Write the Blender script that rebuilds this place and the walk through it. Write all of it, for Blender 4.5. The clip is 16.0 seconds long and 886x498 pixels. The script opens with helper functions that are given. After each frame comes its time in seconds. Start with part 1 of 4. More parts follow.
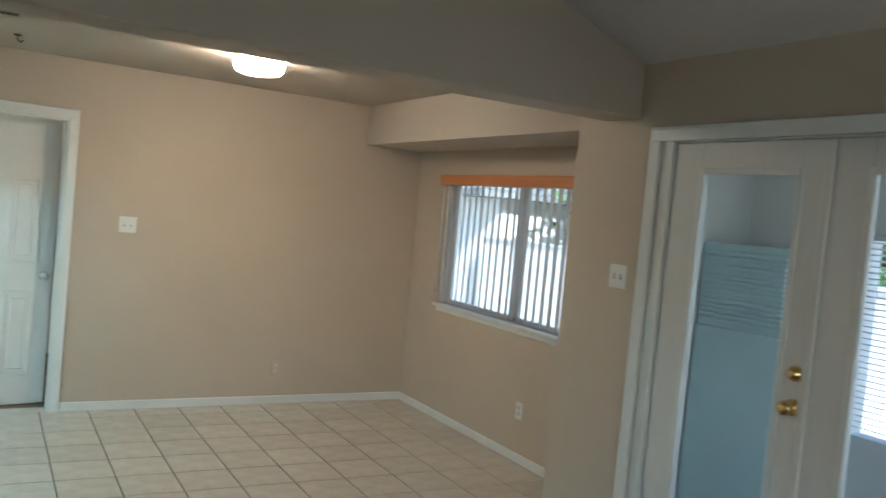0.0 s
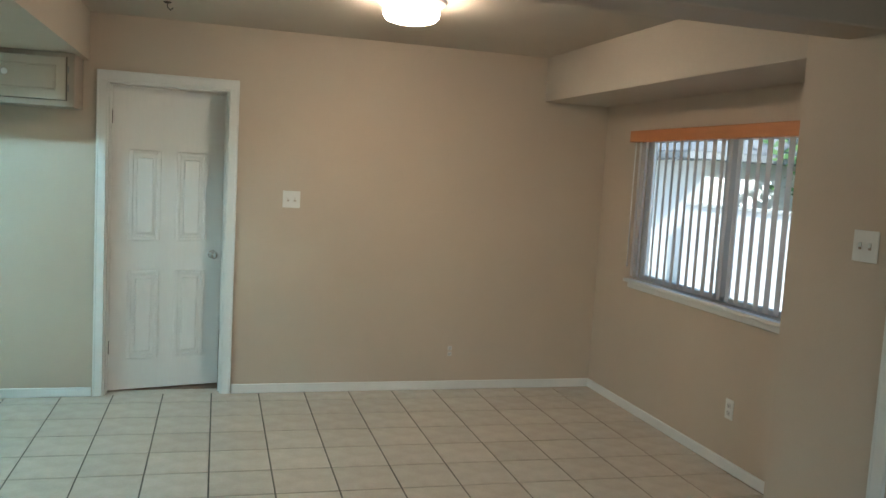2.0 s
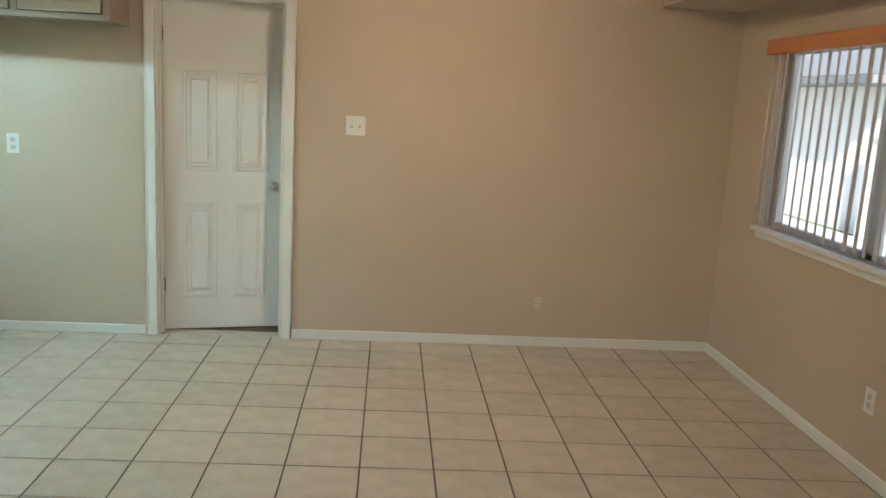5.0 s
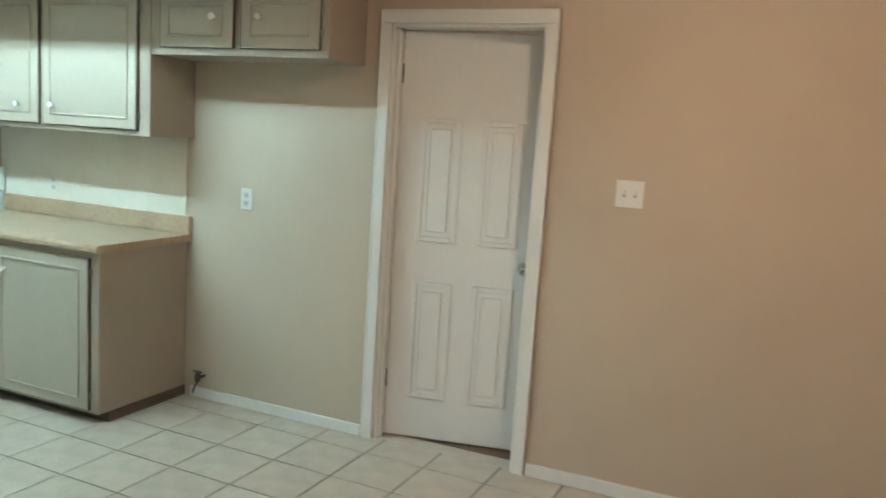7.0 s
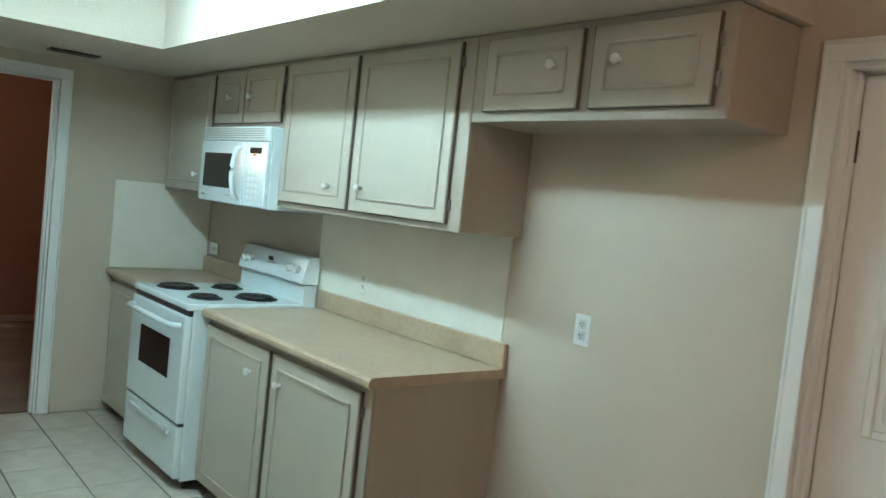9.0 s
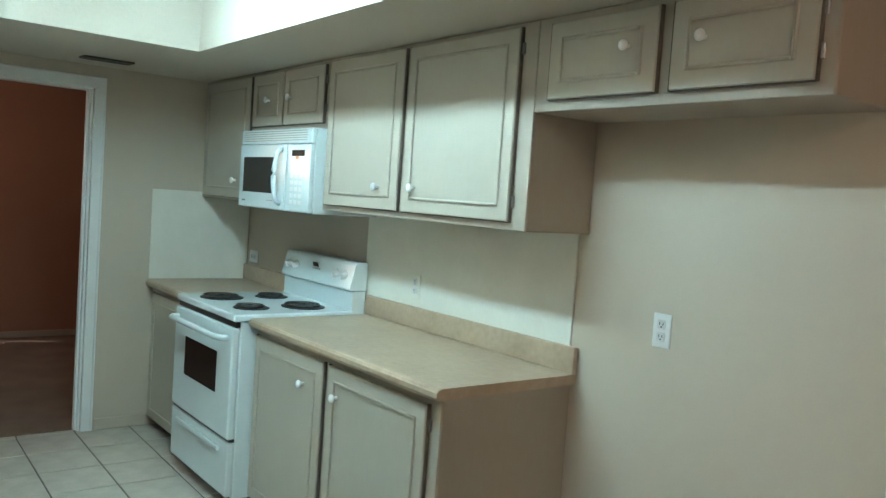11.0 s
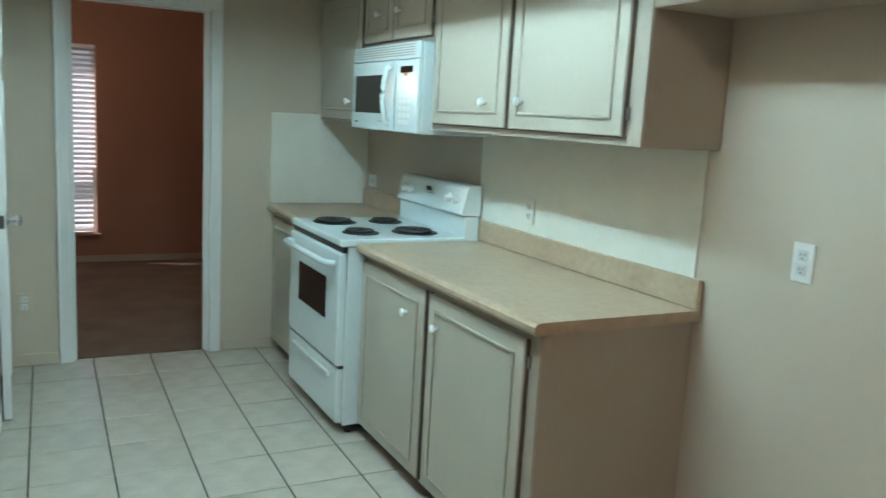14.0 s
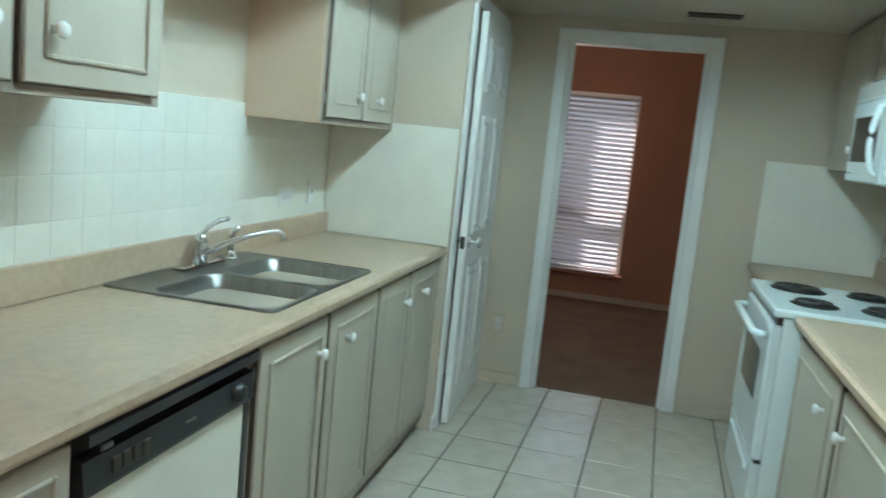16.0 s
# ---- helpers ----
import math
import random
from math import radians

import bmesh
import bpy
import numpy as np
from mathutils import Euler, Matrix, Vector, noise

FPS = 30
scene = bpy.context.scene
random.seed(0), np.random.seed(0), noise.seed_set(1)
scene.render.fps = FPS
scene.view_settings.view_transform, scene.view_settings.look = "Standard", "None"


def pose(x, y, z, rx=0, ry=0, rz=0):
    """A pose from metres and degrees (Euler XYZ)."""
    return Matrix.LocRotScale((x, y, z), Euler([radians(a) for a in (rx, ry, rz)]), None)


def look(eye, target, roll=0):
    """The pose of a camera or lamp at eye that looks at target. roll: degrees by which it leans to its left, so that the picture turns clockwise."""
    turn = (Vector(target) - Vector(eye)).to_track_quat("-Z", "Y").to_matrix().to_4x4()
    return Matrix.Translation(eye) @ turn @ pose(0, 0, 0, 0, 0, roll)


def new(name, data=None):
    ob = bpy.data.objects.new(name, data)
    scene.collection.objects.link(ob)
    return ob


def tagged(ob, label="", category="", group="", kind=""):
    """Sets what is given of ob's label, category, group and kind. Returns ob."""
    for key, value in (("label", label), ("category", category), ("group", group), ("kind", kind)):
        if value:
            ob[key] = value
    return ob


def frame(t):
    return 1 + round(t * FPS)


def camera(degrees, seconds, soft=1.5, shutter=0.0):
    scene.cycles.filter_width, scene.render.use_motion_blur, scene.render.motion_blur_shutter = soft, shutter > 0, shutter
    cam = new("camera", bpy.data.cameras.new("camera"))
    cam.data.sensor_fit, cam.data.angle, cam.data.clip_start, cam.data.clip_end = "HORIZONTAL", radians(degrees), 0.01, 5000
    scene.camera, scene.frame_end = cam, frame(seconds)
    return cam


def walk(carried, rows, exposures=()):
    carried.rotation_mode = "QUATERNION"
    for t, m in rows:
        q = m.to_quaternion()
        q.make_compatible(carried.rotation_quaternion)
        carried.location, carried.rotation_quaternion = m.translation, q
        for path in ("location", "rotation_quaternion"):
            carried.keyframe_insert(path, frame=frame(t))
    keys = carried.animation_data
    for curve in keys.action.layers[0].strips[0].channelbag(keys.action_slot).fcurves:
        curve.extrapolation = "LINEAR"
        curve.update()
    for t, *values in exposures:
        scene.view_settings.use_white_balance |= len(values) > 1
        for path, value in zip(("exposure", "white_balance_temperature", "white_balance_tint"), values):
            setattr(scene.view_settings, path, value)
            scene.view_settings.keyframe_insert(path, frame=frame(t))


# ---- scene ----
cam = camera(57.5, 16.0, soft=1.5, shutter=0.4)
PATH = [
    (0, (4.398, -6.152, 1.633), (5.402, -4.424, 1.547), 5.4),
    (0.5, (4.541, -5.969, 1.618), (5.362, -4.148, 1.513), 4.8),
    (1, (4.623, -5.795, 1.626), (5.32, -3.925, 1.492), 4.0),
    (1.5, (4.701, -5.67, 1.61), (5.316, -3.773, 1.453), 3.6),
    (2, (4.824, -5.582, 1.596), (5.377, -3.67, 1.404), 3.3),
    (2.5, (4.961, -5.534, 1.577), (5.453, -3.61, 1.341), 2.7),
    (3, (4.99, -5.462, 1.534), (5.457, -3.537, 1.255), 2.4),
    (5.5, (5.61, -4.80, 1.555), (5.64, -2.837, 1.175), 3.6),
    (6, (5.661, -4.584, 1.523), (5.519, -2.614, 1.21), 4.2),
    (6.5, (5.87, -4.028, 1.567), (5.402, -2.108, 1.261), 4.6),
    (7, (6.025, -3.458, 1.546), (5.223, -1.647, 1.265), 3.7),
    (7.5, (5.882, -2.961, 1.517), (4.827, -1.277, 1.288), 3.9),
    (8, (5.736, -2.566, 1.524), (4.44, -1.052, 1.35), 5.2),
    (8.5, (5.454, -2.372, 1.551), (4.012, -0.993, 1.407), 5.9),
    (9, (5.245, -2.257, 1.547), (3.704, -0.987, 1.431), 6.1),
    (11.5, (5.016, -2.25, 1.522), (3.435, -1.033, 1.381), 3.7),
    (12, (5.015, -2.255, 1.514), (3.434, -1.042, 1.336), 3.1),
    (12.5, (5.004, -2.248, 1.504), (3.421, -1.046, 1.282), 2.9),
    (13, (4.995, -2.223, 1.495), (3.404, -1.04, 1.232), 2.7),
    (13.5, (4.972, -2.172, 1.499), (3.334, -1.064, 1.197), 2.8),
    (14, (4.895, -1.979, 1.495), (3.146, -1.064, 1.174), 3.2),
    (14.5, (4.831, -1.774, 1.451), (2.953, -1.158, 1.142), 4.1),
    (15, (4.74, -1.540, 1.416), (2.778, -1.304, 1.117), 4.8),
    (15.5, (4.713, -1.353, 1.432), (2.741, -1.504, 1.137), 5.0),
    (16, (4.672, -1.249, 1.447), (2.747, -1.715, 1.164), 5.7),
]
EXPOSURES = [(0.0, 1.26, 5450, -1), (1.0, 1.05, 5500, -1), (2.5, 1.01, 5850, 0), (6.0, 1.15, 6600, 9), (9.0, 0.82, 6400, 11), (12.5, 0.84, 6300, 10), (16.0, 0.76, 6350, 12)]
walk(cam, [(t, look(eye, target, roll)) for t, eye, target, roll in PATH], EXPOSURES)

# ---- world and light ----
world = bpy.data.worlds.new("sky")
scene.world = world
world.use_nodes = True
wn = world.node_tree
sky = wn.nodes.new("ShaderNodeTexSky")
sky.sky_type = "NISHITA"
sky.sun_disc = False
sky.sun_elevation, sky.sun_rotation = radians(32), radians(198)
wn.nodes["Background"].inputs["Strength"].default_value = 0.15
wn.links.new(sky.outputs["Color"], wn.nodes["Background"].inputs["Color"])

sun = new("sun", bpy.data.lights.new("sun", "SUN"))
sun.data.energy, sun.data.angle, sun.data.color = 5.0, radians(0.6), (1.0, 0.96, 0.9)
sun.matrix_world = look((4, -14, 12), (10, 4, 0))

LAMP_STRENGTH = 36.0
LAMP_COLOR = (1.0, 0.73, 0.52)
TUBE_STRENGTH = 54.0
TUBE_COLOR = (0.62, 1.0, 1.10)


# Fill lamp added in an unseen opening to brighten the living room.
fill_south = new("fill_lamp_south", bpy.data.lights.new("fill_lamp_south", "AREA"))
fill_south.data.shape, fill_south.data.size, fill_south.data.size_y = "RECTANGLE", 2.3, 1.4
fill_south.data.energy, fill_south.data.color = 8.0, (0.88, 0.95, 1.0)
fill_south.matrix_world = look((4.3, -9.04, 1.35), (4.3, 0.0, 1.35))

# ---- materials ----
def principled(name, color, rough=0.6, metal=0.0, spec=0.5):
    m = bpy.data.materials.new(name)
    m.use_nodes = True
    b = m.node_tree.nodes["Principled BSDF"]
    b.inputs["Base Color"].default_value = (*color, 1)
    b.inputs["Roughness"].default_value = rough
    b.inputs["Metallic"].default_value = metal
    b.inputs["Specular IOR Level"].default_value = spec
    return m


def textured(name, c1, c2, scale=6.0, fine=120.0, rough=(0.5, 0.7), bump=0.1, bump_dist=0.002, metal=0.0,
             stretch=(1, 1, 1), lo=0.35, hi=0.65, per_object=0.0, fine_amount=0.25):
    """Two noise scales for colour, a fine one for relief, and a random shift per object."""
    m = bpy.data.materials.new(name)
    m.use_nodes = True
    t = m.node_tree
    b = t.nodes["Principled BSDF"]
    co = t.nodes.new("ShaderNodeTexCoord")
    mp = t.nodes.new("ShaderNodeMapping")
    mp.inputs["Scale"].default_value = stretch
    t.links.new(co.outputs["Object"], mp.inputs["Vector"])
    n1 = t.nodes.new("ShaderNodeTexNoise")
    n1.inputs["Scale"].default_value, n1.inputs["Detail"].default_value = scale, 6.0
    n2 = t.nodes.new("ShaderNodeTexNoise")
    n2.inputs["Scale"].default_value, n2.inputs["Detail"].default_value = fine, 3.0
    for n in (n1, n2):
        t.links.new(mp.outputs["Vector"], n.inputs["Vector"])
    mixf = t.nodes.new("ShaderNodeMix")
    mixf.inputs["Factor"].default_value = fine_amount
    t.links.new(n1.outputs["Fac"], mixf.inputs["A"])
    t.links.new(n2.outputs["Fac"], mixf.inputs["B"])
    ramp = t.nodes.new("ShaderNodeValToRGB")
    ramp.color_ramp.elements[0].position, ramp.color_ramp.elements[1].position = lo, hi
    ramp.color_ramp.elements[0].color, ramp.color_ramp.elements[1].color = (*c1, 1), (*c2, 1)
    t.links.new(mixf.outputs["Result"], ramp.inputs["Fac"])
    out = ramp.outputs["Color"]
    if per_object:
        oi = t.nodes.new("ShaderNodeObjectInfo")
        mr = t.nodes.new("ShaderNodeMapRange")
        mr.inputs["To Min"].default_value, mr.inputs["To Max"].default_value = 1 - per_object, 1 + per_object
        t.links.new(oi.outputs["Random"], mr.inputs["Value"])
        hsv = t.nodes.new("ShaderNodeHueSaturation")
        t.links.new(mr.outputs["Result"], hsv.inputs["Value"])
        t.links.new(out, hsv.inputs["Color"])
        out = hsv.outputs["Color"]
    t.links.new(out, b.inputs["Base Color"])
    rr = t.nodes.new("ShaderNodeMapRange")
    rr.inputs["To Min"].default_value, rr.inputs["To Max"].default_value = rough
    t.links.new(n1.outputs["Fac"], rr.inputs["Value"])
    t.links.new(rr.outputs["Result"], b.inputs["Roughness"])
    b.inputs["Metallic"].default_value = metal
    if bump:
        bp = t.nodes.new("ShaderNodeBump")
        bp.inputs["Strength"].default_value, bp.inputs["Distance"].default_value = bump, bump_dist
        t.links.new(n2.outputs["Fac"], bp.inputs["Height"])
        t.links.new(bp.outputs["Normal"], b.inputs["Normal"])
    return m


def glow(name, color, strength):
    m = principled(name, (0.9, 0.9, 0.9), 0.3)
    b = m.node_tree.nodes["Principled BSDF"]
    b.inputs["Emission Color"].default_value = (*color, 1)
    b.inputs["Emission Strength"].default_value = strength
    return m


PAINT = textured("wall_paint", (0.52, 0.435, 0.345), (0.56, 0.47, 0.375), 1.3, 160, (0.55, 0.75), 0.25, 0.0015)
CEIL = textured("ceiling_paint", (0.50, 0.435, 0.36), (0.54, 0.47, 0.39), 1.5, 70, (0.8, 0.9), 0.5, 0.003)
VAULT = textured("vault_paint", (0.60, 0.58, 0.56), (0.66, 0.64, 0.62), 1.5, 70, (0.8, 0.9), 0.5, 0.003)
TRIM = textured("trim_paint", (0.74, 0.74, 0.72), (0.80, 0.80, 0.78), 3, 90, (0.3, 0.5), 0.06, 0.001)
DOORW = textured("door_paint", (0.72, 0.71, 0.69), (0.78, 0.77, 0.75), 2, 60, (0.35, 0.5), 0.08, 0.001, stretch=(1, 1, 0.15))
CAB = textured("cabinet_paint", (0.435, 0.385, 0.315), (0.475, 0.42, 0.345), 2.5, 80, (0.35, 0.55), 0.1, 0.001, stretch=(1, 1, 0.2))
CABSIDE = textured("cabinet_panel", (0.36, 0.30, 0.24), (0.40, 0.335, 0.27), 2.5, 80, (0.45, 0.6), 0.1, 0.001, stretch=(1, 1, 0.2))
CABWARM = textured("beige_cabinet_panel", (0.58, 0.44, 0.32), (0.63, 0.48, 0.355), 2.5, 80, (0.5, 0.65), 0.1, 0.001, stretch=(1, 1, 0.2))
# Toe kicks, and the strips painted for shadow gaps round cabinet doors.
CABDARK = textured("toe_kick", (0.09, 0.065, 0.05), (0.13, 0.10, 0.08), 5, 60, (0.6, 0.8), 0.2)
LAMINATE = textured("counter_laminate", (0.37, 0.265, 0.18), (0.52, 0.39, 0.275), 5, 38, (0.3, 0.42), 0.03, 0.001, lo=0.3, hi=0.7, fine_amount=0.4)
TILE = textured("floor_tile_glaze", (0.48, 0.43, 0.362), (0.57, 0.515, 0.44), 9, 90, (0.15, 0.28), 0.05, 0.001, per_object=0.04)
GROUT = textured("grout", (0.05, 0.043, 0.036), (0.09, 0.078, 0.066), 12, 200, (0.8, 0.95), 0.4)
SPLASH = textured("splash_tile_glaze", (0.72, 0.70, 0.62), (0.78, 0.76, 0.68), 5, 60, (0.3, 0.42), 0.03, 0.001)
SPLASHGROUT = textured("splash_grout", (0.66, 0.65, 0.58), (0.72, 0.70, 0.63), 12, 200, (0.7, 0.9), 0.2)
WHITE = textured("white_enamel", (0.69, 0.765, 0.775), (0.73, 0.805, 0.815), 3, 60, (0.16, 0.26), 0.02, 0.0005)
WHITEPL = textured("white_plastic", (0.74, 0.74, 0.72), (0.79, 0.79, 0.77), 6, 80, (0.3, 0.45), 0.03, 0.0005)
# Cyan light put into the colour of the block behind the glazed doors.
CYANLIGHT = textured("cyan_light_tint", (0.62, 0.80, 0.82), (0.68, 0.86, 0.88), 3, 60, (0.3, 0.4), 0.02, 0.0005)
CERAMIC = principled("white_ceramic", (0.84, 0.84, 0.82), 0.12)
BLACK = textured("black_plastic", (0.012, 0.012, 0.014), (0.022, 0.022, 0.025), 8, 120, (0.25, 0.4), 0.05, 0.0005)
BLACKGLASS = principled("dark_glass", (0.02, 0.018, 0.018), 0.06)
COIL = textured("burner_iron", (0.015, 0.015, 0.015), (0.035, 0.033, 0.03), 20, 150, (0.45, 0.65), 0.3, 0.001)
STEEL = textured("brushed_steel", (0.22, 0.21, 0.20), (0.30, 0.29, 0.28), 3, 160, (0.30, 0.44), 0.04, 0.0004, metal=1.0, stretch=(1, 14, 1))
CHROME = principled("chrome", (0.75, 0.75, 0.76), 0.1, 1.0)
BRASS = principled("brass", (0.78, 0.56, 0.22), 0.2, 1.0)
DARKMETAL = textured("dark_metal", (0.05, 0.045, 0.04), (0.10, 0.085, 0.07), 20, 150, (0.35, 0.5), 0.1, 0.0005, metal=0.8)
RUST = textured("terracotta_paint", (0.30, 0.145, 0.098), (0.34, 0.168, 0.115), 1.3, 160, (0.6, 0.8), 0.25, 0.0015)
CARPET = textured("brown_carpet", (0.15, 0.09, 0.06), (0.24, 0.155, 0.105), 4, 260, (0.95, 1.0), 0.9, 0.008, fine_amount=0.55)
ORANGE = textured("orange_wood", (0.50, 0.19, 0.07), (0.62, 0.26, 0.10), 5, 60, (0.4, 0.55), 0.1, 0.001, stretch=(1, 0.15, 1))
ALU = textured("window_aluminium", (0.62, 0.61, 0.60), (0.70, 0.69, 0.68), 5, 90, (0.35, 0.5), 0.05, 0.0005, metal=0.15)
VANE = textured("blind_vinyl", (0.60, 0.57, 0.54), (0.66, 0.63, 0.60), 3, 90, (0.45, 0.6), 0.05, 0.0005)
MINIBLIND = textured("slat_white", (0.70, 0.69, 0.74), (0.76, 0.75, 0.80), 3, 90, (0.4, 0.55), 0.05, 0.0005)
CONCRETE = textured("patio_concrete", (0.50, 0.49, 0.46), (0.60, 0.58, 0.55), 3, 80, (0.8, 0.95), 0.3)
STUCCO = textured("pale_stucco", (0.78, 0.77, 0.75), (0.85, 0.84, 0.82), 2, 60, (0.8, 0.95), 0.4, 0.004)
SHINGLE = textured("grey_roofing", (0.16, 0.17, 0.18), (0.24, 0.25, 0.26), 3, 50, (0.85, 0.95), 0.4, 0.004)
LEAF = textured("leaf_green", (0.05, 0.11, 0.03), (0.10, 0.17, 0.05), 3, 30, (0.5, 0.7), 0.1)
BARK = textured("bark", (0.10, 0.07, 0.05), (0.18, 0.13, 0.09), 6, 40, (0.85, 0.95), 0.6, 0.01, stretch=(1, 1, 0.2))
GRASS = textured("grass", (0.05, 0.09, 0.025), (0.09, 0.13, 0.04), 2, 60, (0.9, 1.0), 0.5, 0.01)
vt = VANE.node_tree
thin = vt.nodes.new("ShaderNodeBsdfTranslucent")
thin.inputs["Color"].default_value = (0.75, 0.73, 0.72, 1)
both = vt.nodes.new("ShaderNodeMixShader")
both.inputs["Fac"].default_value = 0.45
vt.links.new(vt.nodes["Principled BSDF"].outputs["BSDF"], both.inputs[1])
vt.links.new(thin.outputs["BSDF"], both.inputs[2])
vt.links.new(both.outputs["Shader"], vt.nodes["Material Output"].inputs["Surface"])
LAMPGLASS = glow("lit_lamp_glass", LAMP_COLOR, LAMP_STRENGTH)
HALLGLASS = glow("lit_hall_glass", LAMP_COLOR, 14.0)
TUBE = glow("lit_tube", TUBE_COLOR, TUBE_STRENGTH)
BULB = glow("lit_bulb", (1.0, 0.8, 0.6), 150.0)
GLASS = principled("pane_glass", (1, 1, 1), 0.0)
GLASS.node_tree.nodes["Principled BSDF"].inputs["Transmission Weight"].default_value = 1.0
GLASS.node_tree.nodes["Principled BSDF"].inputs["IOR"].default_value = 1.15


# ---- building helpers ----
ROOTS = {}


def box(bm, x0, x1, y0, y1, z0, z1, bevel=0.0, seg=1):
    r = bmesh.ops.create_cube(bm, size=1.0)
    vs = r["verts"]
    for v in vs:
        v.co = Vector(((x0 + x1) / 2 + v.co.x * (x1 - x0), (y0 + y1) / 2 + v.co.y * (y1 - y0), (z0 + z1) / 2 + v.co.z * (z1 - z0)))
    if bevel:
        es = list({e for v in vs for e in v.link_edges})
        bmesh.ops.bevel(bm, geom=es, offset=bevel, segments=seg, affect="EDGES", profile=0.5)
    return bm


def boxes(*rows, bevel=0.0, seg=1):
    bm = bmesh.new()
    for r in rows:
        box(bm, *r, bevel=bevel, seg=seg)
    return bm


def lathe(bm, profile, m=None, n=20):
    """A turned body: profile rows (radius, height) about z, then placed by m."""
    m = m or Matrix()
    rings = []
    for r, h in profile:
        rings.append([bm.verts.new(m @ Vector((r * math.cos(2 * math.pi * i / n), r * math.sin(2 * math.pi * i / n), h))) for i in range(n)])
    for a, b in zip(rings, rings[1:]):
        for i in range(n):
            f = bm.faces.new((a[i], a[(i + 1) % n], b[(i + 1) % n], b[i]))
            f.smooth = True
    bm.faces.new(rings[0][::-1])
    bm.faces.new(rings[-1])
    return bm


def tube(bm, pts, r, n=10):
    """A round bar along points."""
    pts = [Vector(p) for p in pts]
    rings = []
    for i, p in enumerate(pts):
        d = (pts[min(i + 1, len(pts) - 1)] - pts[max(i - 1, 0)]).normalized()
        q = d.to_track_quat("Z", "Y")
        rings.append([bm.verts.new(p + q @ Vector((r * math.cos(2 * math.pi * k / n), r * math.sin(2 * math.pi * k / n), 0))) for k in range(n)])
    for a, b in zip(rings, rings[1:]):
        for k in range(n):
            f = bm.faces.new((a[k], a[(k + 1) % n], b[(k + 1) % n], b[k]))
            f.smooth = True
    bm.faces.new(rings[0][::-1])
    bm.faces.new(rings[-1])
    return bm


def mesh_of(name, bm, material):
    bmesh.ops.recalc_face_normals(bm, faces=bm.faces[:])
    me = bpy.data.meshes.new(name)
    bm.to_mesh(me)
    bm.free()
    me.materials.append(material)
    return me


def part(name, bm, material, parent, label=""):
    """Links a bmesh (in world places) as one mesh object under a thing or a part."""
    ob = new(name, mesh_of(name, bm, material))
    ob.parent = parent
    if parent.name in ROOTS:
        ob.matrix_parent_inverse = Matrix.Translation(-ROOTS[parent.name])
    return tagged(ob, label)


def thing(name, at, label, category, group="", kind=""):
    ob = new(name)
    ob.location = at
    ROOTS[ob.name] = Vector(at)
    ob.empty_display_size = 0.1
    return tagged(ob, label, category, group, kind)


def solid(name, bm, material, label, category, group="", kind=""):
    return tagged(new(name, mesh_of(name, bm, material)), label, category, group, kind)


def structure(name, bm, material, label, category):
    return solid(name, bm, material, label, category, kind="structure")


def face_x(x, y, z, flip=1):
    """A pose whose local z points along +x (or -x)."""
    return Matrix.Translation((x, y, z)) @ Euler((0, radians(90 * flip), 0)).to_matrix().to_4x4()


def face_y(x, y, z, flip=1):
    """A pose whose local z points along +y (or -y with flip -1)."""
    return Matrix.Translation((x, y, z)) @ Euler((radians(-90 * flip), 0, 0)).to_matrix().to_4x4()


# ---- structure ----
CEIL_Z = 2.46      # flat ceiling
SOFFIT_Z = 2.16    # dropped kitchen ceiling
X_WIN = 7.67      # window wall of the bay
X_EAST = 7.11     # wall with the glazed doors
Y_LEFT = -2.77     # wall behind the sink
Y_BEAM = (-3.24, -3.01)
X_SOFFIT = 7.152  # face of the dropped ceiling over the bay
Y_RET = -2.785     # end of the window bay

structure("wall_north", boxes(
    (-0.12, 4.163, 0, 0.12, 0, CEIL_Z), (4.923, X_WIN + 0.12, 0, 0.12, 0, CEIL_Z), (4.163, 4.923, 0, 0.12, 2.05, CEIL_Z)),
    PAINT, "long beige painted wall with a doorway", "wall")
structure("wall_west", boxes(
    (-0.12, 0, -1.005, 0, 0, CEIL_Z), (-0.12, 0, -3.0, -1.765, 0, CEIL_Z), (-0.12, 0, -1.765, -1.005, 2.035, CEIL_Z)),
    PAINT, "beige kitchen end wall with a doorway", "wall")
structure("wall_south_kitchen", boxes((0, 4.06, Y_LEFT - 0.12, Y_LEFT, 0, CEIL_Z)), PAINT, "beige wall behind the sink counter", "wall")
structure("wall_pantry", boxes(
    (0.875, 0.97, Y_LEFT, -2.12, 0, SOFFIT_Z), (0.0, 0.875, -2.22, -2.12, 2.045, SOFFIT_Z), (0.0, 0.04, -2.22, -2.12, 0, 2.045)),
    PAINT, "beige pantry closet wall with a door opening", "wall")
structure("wall_bay", boxes(
    (X_WIN, X_WIN + 0.12, -0.55, 0.0, 0, CEIL_Z), (X_WIN, X_WIN + 0.12, -2.9, -2.43, 0, CEIL_Z),
    (X_WIN, X_WIN + 0.12, -2.43, -0.55, 0, 0.925), (X_WIN, X_WIN + 0.12, -2.43, -0.55, 1.90, CEIL_Z)), PAINT, "beige dining bay wall with a window", "wall")
structure("wall_bay_return", boxes((X_EAST + 0.12, X_WIN, Y_RET - 0.12, Y_RET, 0, CEIL_Z)), PAINT, "short beige return wall of the window bay", "wall")
